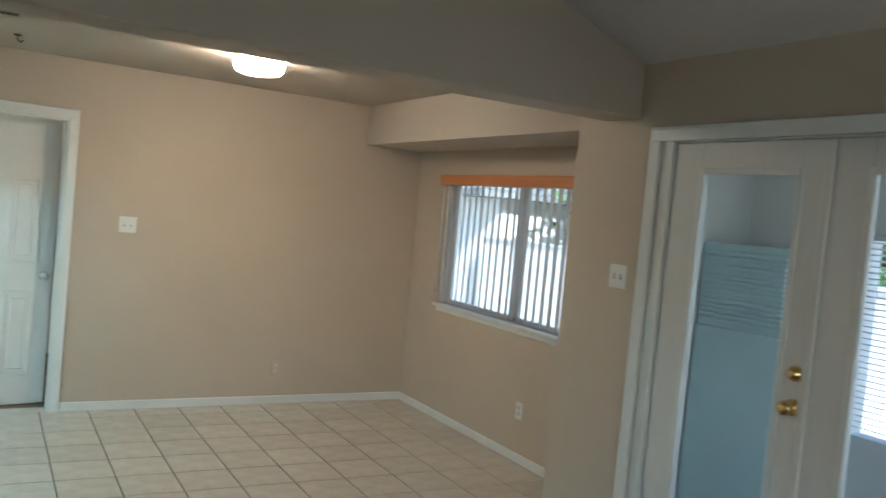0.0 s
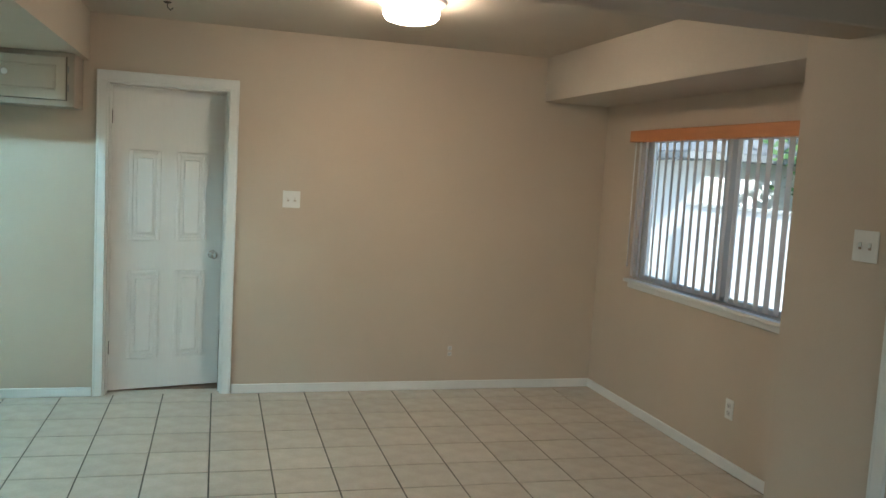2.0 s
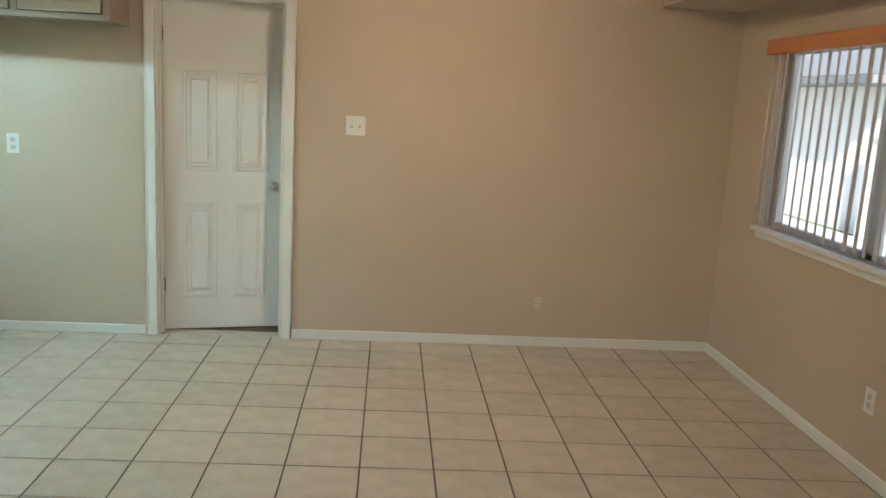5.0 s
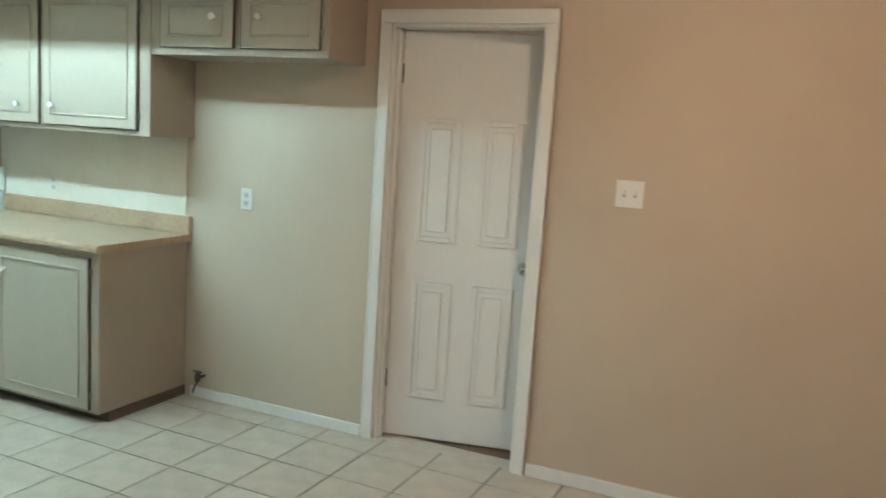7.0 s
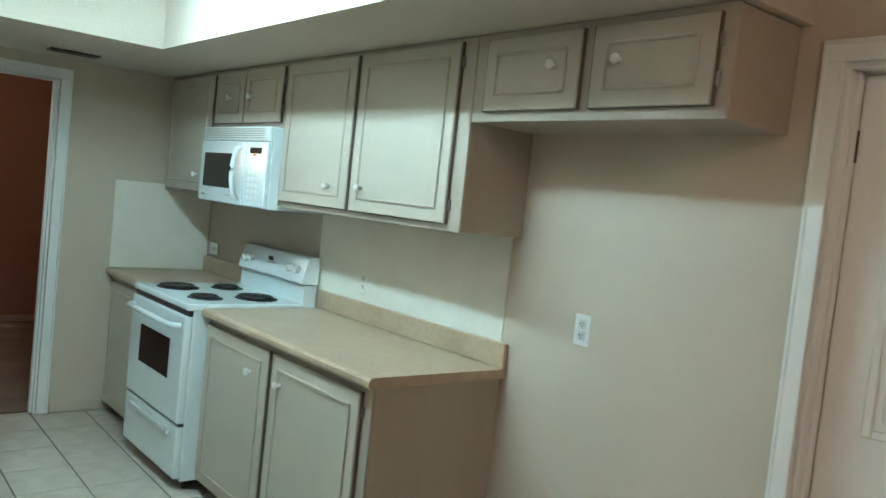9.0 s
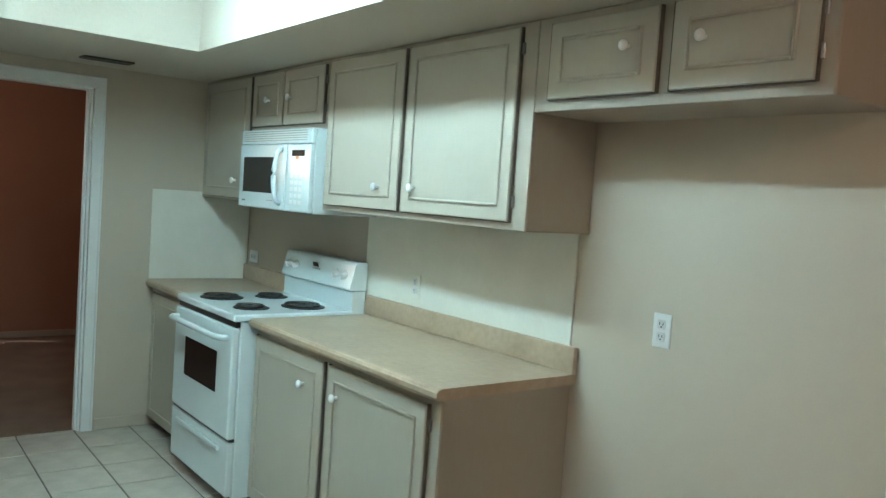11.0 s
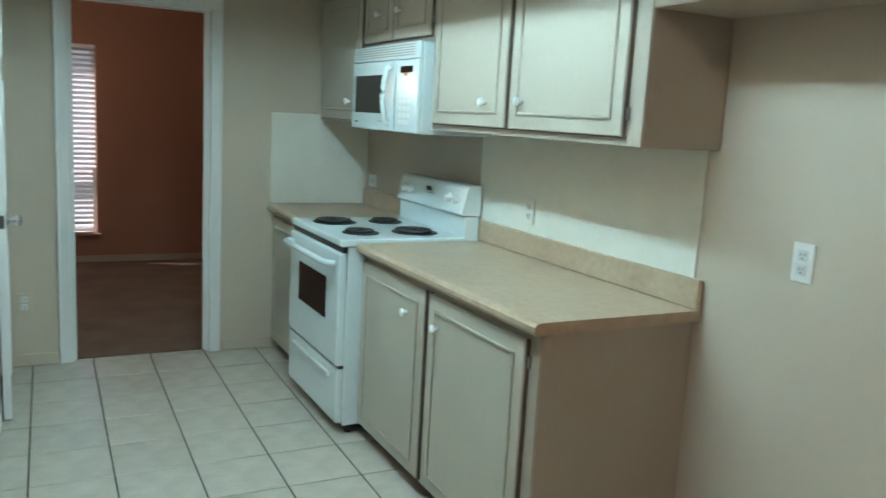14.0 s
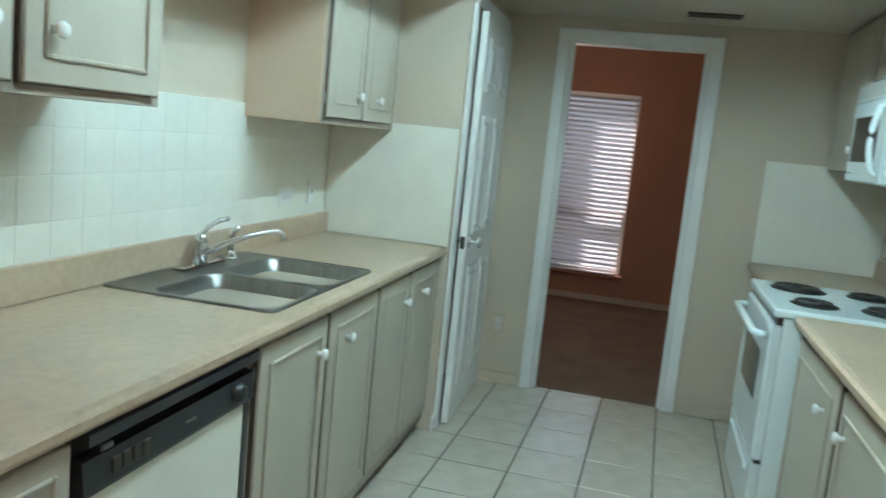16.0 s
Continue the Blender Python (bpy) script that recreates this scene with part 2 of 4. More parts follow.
structure("wall_east", boxes(
    (X_EAST, X_EAST + 0.12, -3.40, Y_RET, 0, 2.60), (X_EAST, X_EAST + 0.12, -9.0, -5.10, 0, 2.60),
    (X_EAST, X_EAST + 0.12, -5.10, -3.40, 2.065, 2.60)), PAINT, "beige wall with glazed double doors", "wall")
# The opening is made up, a place for the fill lamp.
structure("wall_living_south", boxes((1.0, 3.1, -9.12, -9.0, 0, 4.8), (5.5, X_EAST + 0.12, -9.12, -9.0, 0, 4.8), (3.1, 5.5, -9.12, -9.0, 0, 0.6), (3.1, 5.5, -9.12, -9.0, 2.1, 4.8)), PAINT, "plain beige living room wall with an added unseen opening", "wall")
structure("wall_living_west", boxes((0.88, 1.0, -9.12, Y_LEFT - 0.12, 0, 4.8)), PAINT, "plain beige living room wall", "wall")
structure("beam", boxes((0.0, X_EAST, Y_BEAM[0], Y_BEAM[1], 2.172, 4.8), bevel=0.006), PAINT, "beige painted header beam between two rooms", "beam")

structure("ceiling", boxes((4.06, X_SOFFIT, Y_BEAM[1], 0, CEIL_Z, CEIL_Z + 0.1), (-0.12, 4.06, Y_BEAM[1], Y_LEFT, CEIL_Z, CEIL_Z + 0.1)), CEIL, "flat beige dining ceiling", "ceiling")
structure("ceiling_bay", boxes((X_SOFFIT, X_WIN, Y_RET, 0, 2.143, CEIL_Z + 0.1), bevel=0.004), CEIL, "low beige ceiling over the window bay", "ceiling")
TRAY_Z = 2.60      # top of the light well
TRAY = (1.12, 3.60, -2.0, -0.812)
structure("ceiling_kitchen", boxes(
    (0, TRAY[0], Y_LEFT, 0, SOFFIT_Z, TRAY_Z), (TRAY[1], 4.06, Y_LEFT, 0, SOFFIT_Z, TRAY_Z),
    (TRAY[0], TRAY[1], Y_LEFT, TRAY[2], SOFFIT_Z, TRAY_Z), (TRAY[0], TRAY[1], TRAY[3], 0, SOFFIT_Z, TRAY_Z), (0, 4.06, Y_LEFT, 0, TRAY_Z, TRAY_Z + 0.1)),
    CEIL, "dropped kitchen ceiling around a recessed light well", "ceiling")
bm = bmesh.new()
rise = 0.354
for a, b, za, zb in ((X_EAST + 0.12, 3.9, 2.43 - 0.12 * rise, 2.43 + (X_EAST - 3.9) * rise), (3.9, 0.88, 2.43 + (X_EAST - 3.9) * rise, 2.45)):
    vs = [bm.verts.new(p) for p in ((a, -9.12, za), (b, -9.12, zb), (b, Y_BEAM[0], zb), (a, Y_BEAM[0], za))]
    bm.faces.new(vs)
    up = [bm.verts.new(v.co + Vector((0, 0, 0.1))) for v in vs]
    bm.faces.new(up[::-1])
    for i in range(4):
        bm.faces.new((vs[i], vs[(i + 1) % 4], up[(i + 1) % 4], up[i]))
structure("ceiling_vault", bm, VAULT, "sloped pale grey living room ceiling", "ceiling")

# ---- floors ----
floor = structure("floor", boxes((0.0, X_WIN, -3.1, 0, -0.06, -0.004), (4.163, 4.923, 0, 0.13, -0.06, -0.004)), GROUT, "square cream ceramic floor tiles with dark grout", "floor")
structure("floor_living", boxes((0.88, X_EAST, -9.12, -3.1, -0.06, 0.004)), CARPET, "plain brown carpet in the living room", "carpet")
structure("floor_bedroom", boxes((-3.2, -0.06, -4.6, 1.6, -0.06, 0.004)), CARPET, "brown carpet in the terracotta room", "carpet")
structure("floor_hall", boxes((3.0, 5.6, 0.13, 2.2, -0.06, 0.002)), CARPET, "dark carpet behind the panelled door", "carpet")
structure("ground", boxes((-150, 150, -150, 150, -0.3, -0.1)), GRASS, "green lawn around the house", "ground")
structure("patio", boxes((X_WIN + 0.14, 12.0, -9.0, 20.0, -0.1, -0.05)), CONCRETE, "pale concrete patio slab", "patio")

# ---- rooms behind the openings ----
structure("wall_bedroom_west", boxes(
    (-3.21, -3.09, -1.40, 1.6, 0, 2.5), (-3.21, -3.09, -4.6, -2.15, 0, 2.5),
    (-3.21, -3.09, -2.15, -1.40, 0, 0.27), (-3.21, -3.09, -2.15, -1.40, 1.96, 2.5)), RUST, "terracotta painted wall with a window", "wall")
structure("wall_bedroom_side", boxes((-3.09, -0.12, 1.48, 1.6, 0, 2.5), (-3.09, -0.12, -4.6, -4.48, 0, 2.5),
                                     (-0.135, -0.122, -0.93, 1.48, 0, 2.5), (-0.135, -0.122, -4.48, -1.84, 0, 2.5)), RUST, "terracotta painted room walls", "wall")
structure("ceiling_bedroom", boxes((-3.21, -0.12, -4.6, 1.6, 2.5, 2.6)), CEIL, "pale ceiling of the terracotta room", "ceiling")
structure("wall_hall", boxes((3.0, 5.6, 2.1, 2.2, 0, 2.45), (2.9, 3.0, 0.12, 2.2, 0, 2.45), (5.6, 5.7, 0.12, 2.2, 0, 2.45)), TRIM, "pale wall behind the panelled door", "wall")
structure("ceiling_hall", boxes((2.9, 5.7, 0.12, 2.2, CEIL_Z, 2.55)), CEIL, "pale ceiling behind the panelled door", "ceiling")


# ---- trim ----
def baseboard(name, *rows):
    structure(name, boxes(*rows, bevel=0.004), TRIM, "white painted wooden baseboard", "baseboard")


baseboard("baseboard_north", (3.0, 4.10, -0.014, 0, 0, 0.06), (4.985, X_WIN - 0.014, -0.014, 0, 0, 0.064))
structure("baseboard_bay", boxes((X_WIN - 0.014, X_WIN, Y_RET, 0, 0, 0.064), bevel=0.004), TRIM, "white painted wooden baseboard", "baseboard")
structure("baseboard_west", boxes((0, 0.012, -0.93, -0.63, 0, 0.07), (0, 0.012, -2.10, -1.84, 0, 0.07), bevel=0.004), PAINT, "beige painted wooden baseboard", "baseboard")
baseboard("baseboard_pantry", (0.89, 0.985, -2.12, -2.105, 0, 0.075))
structure("baseboard_bedroom", boxes((-3.09, -3.076, -4.4, 1.4, 0, 0.06), bevel=0.004), CABSIDE, "brown wooden baseboard", "baseboard")
baseboard("baseboard_south", (1.0, 4.074, Y_LEFT - 0.134, Y_LEFT - 0.12, 0, 0.085))


def casing_y(name, x0, x1, top, y, out):
    """White door casing on a wall along x, standing out towards out."""
    w, d = 0.062, 0.018 * out
    ya, yb = sorted((y, y + d))
    yc, yd = sorted((y, y + d * 1.15))
    structure(name, boxes(
        (x0 - w, x0, ya, yb, 0, top), (x1, x1 + w, ya, yb, 0, top), (x0 - w, x1 + w, ya, yb, top, top + w),
        (x0 - w, x0 - w + 0.014, yc, yd, 0, top + w), (x1 + w - 0.014, x1 + w, yc, yd, 0, top + w), (x0 - w, x1 + w, yc, yd, top + w - 0.014, top + w),
        bevel=0.003), TRIM, "white painted door casing", "door casing")


def casing_x(name, y0, y1, top, x, out):
    w, d = 0.065, 0.018 * out
    xa, xb = sorted((x, x + d))
    xc, xd = sorted((x, x + d * 1.15))
    structure(name, boxes(
        (xa, xb, y0 - w, y0, 0, top), (xa, xb, y1, y1 + w, 0, top), (xa, xb, y0 - w, y1 + w, top, top + w),
        (xc, xd, y0 - w, y0 - w + 0.014, 0, top + w), (xc, xd, y1 + w - 0.014, y1 + w, 0, top + w), (xc, xd, y0 - w, y1 + w, top + w - 0.014, top + w),
        bevel=0.003), TRIM, "white painted door casing", "door casing")


casing_y("trim_door_north", 4.168, 4.918, 2.048, 0, -1)
casing_x("trim_door_west", -1.765, -1.005, 2.03, 0, 1)
casing_x("trim_door_east", -5.10, -3.40, 2.06, X_EAST, -1)
structure("jamb_north", boxes((4.164, 4.180, 0.002, 0.118, 0, 2.035), (4.906, 4.922, 0.002, 0.118, 0, 2.035), (4.164, 4.922, 0.002, 0.118, 2.033, 2.049),
                              (4.180, 4.190, 0.045, 0.072, 0, 2.033), (4.896, 4.906, 0.045, 0.072, 0, 2.033), bevel=0.002), TRIM, "white door jamb with stop", "door jamb")
# White boards added to cover the dark gap, imitating the door's lit edge.
structure("pantry_gap_cover", boxes((0.868, 0.932, -2.12, -2.104, 0, 2.06), (0.0, 0.868, -2.12, -2.106, 2.05, 2.11), bevel=0.003), TRIM, "white boards added over the pantry door gap", "door casing")
jamb_west = structure("jamb_west", boxes((-0.118, -0.002, -1.764, -1.75, 0, 2.02), (-0.118, -0.002, -1.02, -1.006, 0, 2.02), (-0.118, -0.002, -1.764, -1.006, 2.02, 2.034),
                             (-0.07, -0.03, -1.75, -1.738, 0, 2.02), (-0.07, -0.03, -1.032, -1.02, 0, 2.02), bevel=0.002), TRIM, "white door jamb with stop", "door jamb")
for z in (0.28, 1.78):
    part("hinge", boxes((-0.115, -0.075, -1.024, -1.0195, z, z + 0.09), bevel=0.001), DARKMETAL, jamb_west, "dark metal hinge leaf")


# ---- doors ----
def panel_door(name, width, height, m, label, knob_metal, panels, hinge_side=-1):
    """A leaf in local x (0..width), thickness y (-0.035..0), z up; m places it."""
    root = thing(name, m.translation, label, "door")
    root.matrix_basis = m
    ROOTS.pop(root.name)
    bm = bmesh.new()
    box(bm, 0, width, -0.035, 0, 0.012, height, 0.002)
    leaf = part("leaf", bm, DOORW, root)
    for side in (-0.035, 0.0):
        s = -1 if side else 1
        for x0, x1, z0, z1 in panels:
            bm = bmesh.new()
            t = 0.026
            for a in ((x0, x0 + t, z0, z1), (x1 - t, x1, z0, z1), (x0 + t, x1 - t, z0, z0 + t), (x0 + t, x1 - t, z1 - t, z1)):
                box(bm, a[0], a[1], *sorted((side, side + s * 0.007)), a[2], a[3], 0.0034)
            box(bm, x0 + t + 0.022, x1 - t - 0.022, *sorted((side, side + s * 0.008)), z0 + t + 0.022, z1 - t - 0.022, 0.007)
            part("panel", bm, DOORW, leaf)
    kx = width - 0.062
    for side in (-0.035, 0.0):
        f = -1 if side else 1
        bm = bmesh.new()
        lathe(bm, [(0.031, 0.0), (0.031, 0.004), (0.026, 0.008), (0.011, 0.010), (0.010, 0.028), (0.018, 0.034), (0.027, 0.044), (0.028, 0.054), (0.022, 0.063), (0.008, 0.066)],
              face_y(kx, side, 0.93, f))
        part("knob", bm, knob_metal, root, "round metal door knob")
    part("latch_plate", boxes((width - 0.001, width + 0.002, -0.03, -0.006, 0.90, 0.96)), DARKMETAL, root, "dark latch plate")
    for z in (0.26, 1.78):
        part("hinge", boxes((-0.006, 0.004, -0.041, -0.030, z, z + 0.09), bevel=0.001), DARKMETAL, root, "dark metal hinge")
    return root


def six_panels(w):
    a, b, c = 0.105, w / 2 - 0.045, w / 2 + 0.045
    rows = ((0.19, 0.80), (0.96, 1.55), (1.66, 1.92))
    return [(x0, x1, z0, z1) for z0, z1 in rows for x0, x1 in ((a, b), (c, w - a))]


def four_panels(w):
    a, b, c = 0.11, w / 2 - 0.05, w / 2 + 0.05
    return [(x0, x1, z0, z1) for z0, z1 in ((0.22, 0.82), (1.02, 1.62)) for x0, x1 in ((a, b), (c, w - a))]


panel_door("door_1", 0.722, 2.025, pose(4.182, 0.112, 0, 0, 0, 12), "white moulded panel door standing ajar", CHROME, four_panels(0.722))
panel_door("door_2", 0.815, 2.03, pose(0.045, -2.083, 0, 0, 0, 1.6), "white panelled pantry door slightly ajar", CHROME, six_panels(0.815))


def french_leaf(y0, y1, handle):
    """One glazed leaf between y0 and y1, in the east wall; the stile at y0 is the narrower one."""
    root = thing("glazed_door", (X_EAST + 0.06, y0, 0), "white glazed double door leaf", "door", "leaves of the glazed double door")
    xa, xb = X_EAST + 0.02, X_EAST + 0.065
    ga, gb, top = y0 + 0.115, y1 - 0.165, 1.925
    part("stile", boxes((xa, xb, y0, ga, 0.012, 2.05), bevel=0.003), DOORW, root)
    part("stile", boxes((xa, xb, gb, y1, 0.012, 2.05), bevel=0.003), DOORW, root)
    part("rail", boxes((xa, xb, ga, gb, 0.012, 0.27), bevel=0.003), DOORW, root)
    part("rail", boxes((xa, xb, ga, gb, top, 2.05), bevel=0.003), DOORW, root)
    for row in ((ga - 0.015, ga + 0.012, 0.255, top + 0.015), (gb - 0.012, gb + 0.015, 0.255, top + 0.015), (ga + 0.012, gb - 0.012, 0.255, 0.282), (ga + 0.012, gb - 0.012, top - 0.012, top + 0.015)):
        part("glazing_bead", boxes((xa - 0.006, xa + 0.004, *row), bevel=0.003), TRIM, root)
    g = part("pane", boxes((xa + 0.02, xa + 0.026, ga, gb, 0.27, top)), GLASS, root, "clear glass pane")
    g.visible_shadow = False
    if handle:
        yk = y0 + 0.04
        part("deadbolt", lathe(bmesh.new(), [(0.03, 0), (0.03, 0.012), (0.022, 0.016), (0.02, 0.03), (0.006, 0.032)], face_x(xa, yk, 1.155, -1)), BRASS, root, "brass deadbolt")
        part("knob", lathe(bmesh.new(), [(0.033, 0), (0.033, 0.005), (0.012, 0.012), (0.012, 0.03), (0.028, 0.042), (0.028, 0.058), (0.01, 0.066)], face_x(xa, yk, 1.025, -1)), BRASS, root, "brass door knob")
        part("astragal", boxes((xa - 0.012, xa - 0.001, y0 - 0.022, y0 + 0.014, 0.02, 2.045), bevel=0.003), DOORW, root, "white meeting strip")
    return root


french_leaf(-4.245, -3.47, True)
french_leaf(-5.03, -4.255, False)
structure("jamb_east", boxes((X_EAST + 0.002, X_EAST + 0.118, -3.465, -3.402, 0, 2.06), (X_EAST + 0.002, X_EAST + 0.118, -5.098, -5.035, 0, 2.06),
                             (X_EAST + 0.03, X_EAST + 0.118, -5.035, -3.465, 2.054, 2.064)), TRIM, "white door jamb", "door jamb")

# ---- dining window ----
win = thing("window_1", Vector((X_WIN, -1.49, 0.90)), "aluminium sliding window with white sill", "window", kind="structure")
xa, xb = X_WIN + 0.05, X_WIN + 0.09
for y0, y1, z0, z1 in ((-2.43, -2.385, 0.925, 1.90), (-0.595, -0.55, 0.925, 1.90), (-1.545, -1.44, 0.925, 1.90), (-2.385, -0.595, 0.925, 0.955), (-2.385, -0.595, 1.87, 1.90)):
    part("window_frame", boxes((xa, xb, y0, y1, z0, z1), bevel=0.003), ALU, win, "grey aluminium window frame")
for y0, y1 in ((-2.385, -1.545), (-1.44, -0.595)):
    g = part("pane", boxes((xa + 0.015, xa + 0.019, y0, y1, 0.955, 1.87)), GLASS, win, "clear glass pane")
    g.visible_shadow = False
part("window_sill", boxes((X_WIN - 0.045, X_WIN + 0.05, -2.48, -0.50, 0.898, 0.922), (X_WIN - 0.018, X_WIN, -2.46, -0.52, 0.858, 0.898), bevel=0.004), TRIM, win, "white painted window sill")

blind = thing("vertical_blind", Vector((X_WIN - 0.03, -1.49, 1.87)), "grey vinyl vertical blind hanging open", "blind")
part("head_rail", boxes((X_WIN - 0.075, X_WIN - 0.012, -2.48, -0.50, 1.868, 1.945), bevel=0.004), ORANGE, blind, "orange wooden valance")
for i in range(22):
    y = -0.605 - i * 0.0838
    if 9 < i < 12:
        y -= 0.012
    bm = bmesh.new()
    box(bm, -0.040, 0.040, -0.0009, 0.0009, 0.95, 1.872)
    ang = radians(69 + random.uniform(-3, 3))
    bmesh.ops.transform(bm, matrix=Matrix.Translation((X_WIN - 0.043, y, 0)) @ Matrix.Rotation(ang, 4, "Z"), verts=bm.verts)
    part("vane", bm, VANE, blind)
bm = tube(bmesh.new(), [(X_WIN - 0.03, -0.515, 1.87), (X_WIN - 0.032, -0.513, 1.5), (X_WIN - 0.03, -0.515, 1.0)], 0.005, 6)
part("cord", bm, WHITEPL, blind, "thin white pull cord")

# ---- lamps ----
lamp = thing("ceiling_lamp", (5.785, -1.42, CEIL_Z), "lit round glass ceiling lamp with warm light", "ceiling lamp")
M = Matrix.Translation((5.785, -1.42, CEIL_Z))
part("base", lathe(bmesh.new(), [(0.185, 0.0), (0.185, -0.008), (0.17, -0.022), (0.10, -0.024)], M, 32), TRIM, lamp, "white metal canopy")
part("shade", lathe(bmesh.new(), [(0.12, -0.024), (0.143, -0.034), (0.148, -0.06), (0.142, -0.085), (0.125, -0.102), (0.09, -0.112), (0.04, -0.116)], M, 32), LAMPGLASS, lamp, "glowing frosted glass drum")

for x0, x1 in ((1.56, 2.38), (2.44, 3.26)):
    fx = thing("fluorescent_light", ((x0 + x1) / 2, -1.40, TRAY_Z), "lit fluorescent strip light in the recess", "ceiling light", "strip lights in the recess")
    part("housing", boxes((x0, x1, -1.48, -1.32, TRAY_Z - 0.05, TRAY_Z - 0.001), bevel=0.005), WHITEPL, fx)
    for y in (-1.44, -1.36):
        bm = bmesh.new()
        tube(bm, [(x0 + 0.03, y, TRAY_Z - 0.075), (x1 - 0.03, y, TRAY_Z - 0.075)], 0.018, 12)
        part("tube", bm, TUBE, fx, "glowing fluorescent tube")
    for x in (x0 + 0.015, x1 - 0.015):
        part("socket", boxes((x - 0.014, x + 0.014, -1.47, -1.33, TRAY_Z - 0.1, TRAY_Z - 0.05), bevel=0.003), WHITEPL, fx)


def vent(x, y, z, w, d, label):
    """A slotted ceiling register."""
    v = thing("ceiling_vent", (x, y, z), label, "vent")
    part("backing", boxes((x - w / 2, x + w / 2, y - d / 2, y + d / 2, z - 0.004, z - 0.001)), BLACK, v)
    part("rim", boxes((x - w / 2 - 0.012, x - w / 2, y - d / 2 - 0.012, y + d / 2 + 0.012, z - 0.01, z - 0.001), (x + w / 2, x + w / 2 + 0.012, y - d / 2 - 0.012, y + d / 2 + 0.012, z - 0.01, z - 0.001),
                      (x - w / 2, x + w / 2, y - d / 2 - 0.012, y - d / 2, z - 0.01, z - 0.001), (x - w / 2, x + w / 2, y + d / 2, y + d / 2 + 0.012, z - 0.01, z - 0.001), bevel=0.002), DARKMETAL, v)
    for k in range(3):
        if w < d:
            xx = x - w / 2 + (k + 0.5) * w / 3
            part("slat", boxes((xx - 0.006, xx + 0.006, y - d / 2, y + d / 2, z - 0.009, z - 0.004)), DARKMETAL, v)
        else:
            yy = y - d / 2 + (k + 0.5) * d / 3
            part("slat", boxes((x - w / 2, x + w / 2, yy - 0.006, yy + 0.006, z - 0.009, z - 0.004)), DARKMETAL, v)


vent(0.34, -1.03, SOFFIT_Z, 0.08, 0.24, "dark slotted air vent in the kitchen ceiling")
vent(4.47, -1.45, CEIL_Z, 0.10, 0.26, "dark slotted air vent in the dining ceiling")
hook = thing("ceiling_hook", (4.55, -0.63, CEIL_Z), "small dark metal hook in the ceiling", "hook")
part("plate", lathe(bmesh.new(), [(0.022, 0.0), (0.022, -0.005), (0.008, -0.01)], Matrix.Translation((4.55, -0.63, CEIL_Z)), 14), DARKMETAL, hook)
part("bend", tube(bmesh.new(), [(4.55, -0.63, CEIL_Z - 0.008), (4.55, -0.63, CEIL_Z - 0.03), (4.566, -0.63, CEIL_Z - 0.045), (4.582, -0.63, CEIL_Z - 0.03)], 0.004, 8), DARKMETAL, hook)


hl = thing("ceiling_lamp", (4.5, 1.1, CEIL_Z), "small lit ceiling lamp behind the panelled door", "ceiling lamp")
part("base", lathe(bmesh.new(), [(0.12, 0.0), (0.12, -0.01), (0.08, -0.02)], Matrix.Translation((4.5, 1.1, CEIL_Z)), 24), TRIM, hl)
part("shade", lathe(bmesh.new(), [(0.10, -0.02), (0.115, -0.04), (0.09, -0.08), (0.03, -0.095)], Matrix.Translation((4.5, 1.1, CEIL_Z)), 24), HALLGLASS, hl, "glowing frosted glass bowl")


# ---- wall plates ----
def plate(x, y, z, normal, kind, w=0.072, h=0.115, label="", mat=None):
    """A switch or socket plate on a wall; normal 'y' faces -y, 'Y' faces +y, 'x' faces -x, 'X' faces +x."""
    root = thing("light_switch" if kind == "switch" else "wall_socket", (x, y, z), label, "light switch" if kind == "switch" else "socket")
    rot = {"y": 0, "Y": 180, "x": -90, "X": 90}[normal]
    m = Matrix.Translation((x, y, z)) @ Matrix.Rotation(radians(rot), 4, "Z")

    def put(name, bm, material, lab=""):
        bmesh.ops.transform(bm, matrix=m, verts=bm.verts)
        return part(name, bm, material, root, lab)
    pl = put("plate", boxes((-w / 2, w / 2, -0.006, -0.0005, -h / 2, h / 2), bevel=0.002), mat or WHITEPL)
    if kind == "switch":
        n = max(1, round(w / 0.06))
        for i in range(n):
            xx = (i - (n - 1) / 2) * 0.046
            put("toggle", boxes((xx - 0.005, xx + 0.005, -0.017, -0.005, -0.004, 0.014), bevel=0.002), WHITEPL)
            put("slot", boxes((xx - 0.0065, xx + 0.0065, -0.0068, -0.0058, -0.013, 0.013)), CABSIDE)
    else:
        horizontal = w > h
        for s in (-1, 1):
            cx, cz = (s * 0.021, 0) if horizontal else (0, s * 0.021)
            put("receptacle", boxes((cx - 0.016, cx + 0.016, -0.0085, -0.005, cz - 0.0155, cz + 0.0155), bevel=0.003), ALU)
            for dx in (-0.0065, 0.0065):
                put("slot", boxes((cx + dx - 0.0014, cx + dx + 0.0014, -0.0092, -0.008, cz - 0.002, cz + 0.0075)), BLACK)
            put("ground_hole", boxes((cx - 0.0025, cx + 0.0025, -0.0092, -0.008, cz - 0.0105, cz - 0.0055)), BLACK)
    return root


plate(5.344, 0, 1.345, "y", "switch", 0.118, 0.115, "white double light switch on the beige wall")
plate(6.532, 0, 0.286, "y", "socket", label="beige wall socket low on the wall", mat=PAINT)
plate(3.346, 0, 1.141, "y", "socket", label="white wall socket in the refrigerator alcove")
plate(1.94, -0.012, 1.11, "y", "socket", label="white socket on the tiled splashback", mat=SPLASH)
plate(0.13, -0.012, 1.075, "y", "socket", 0.115, 0.075, "white socket above the corner counter")
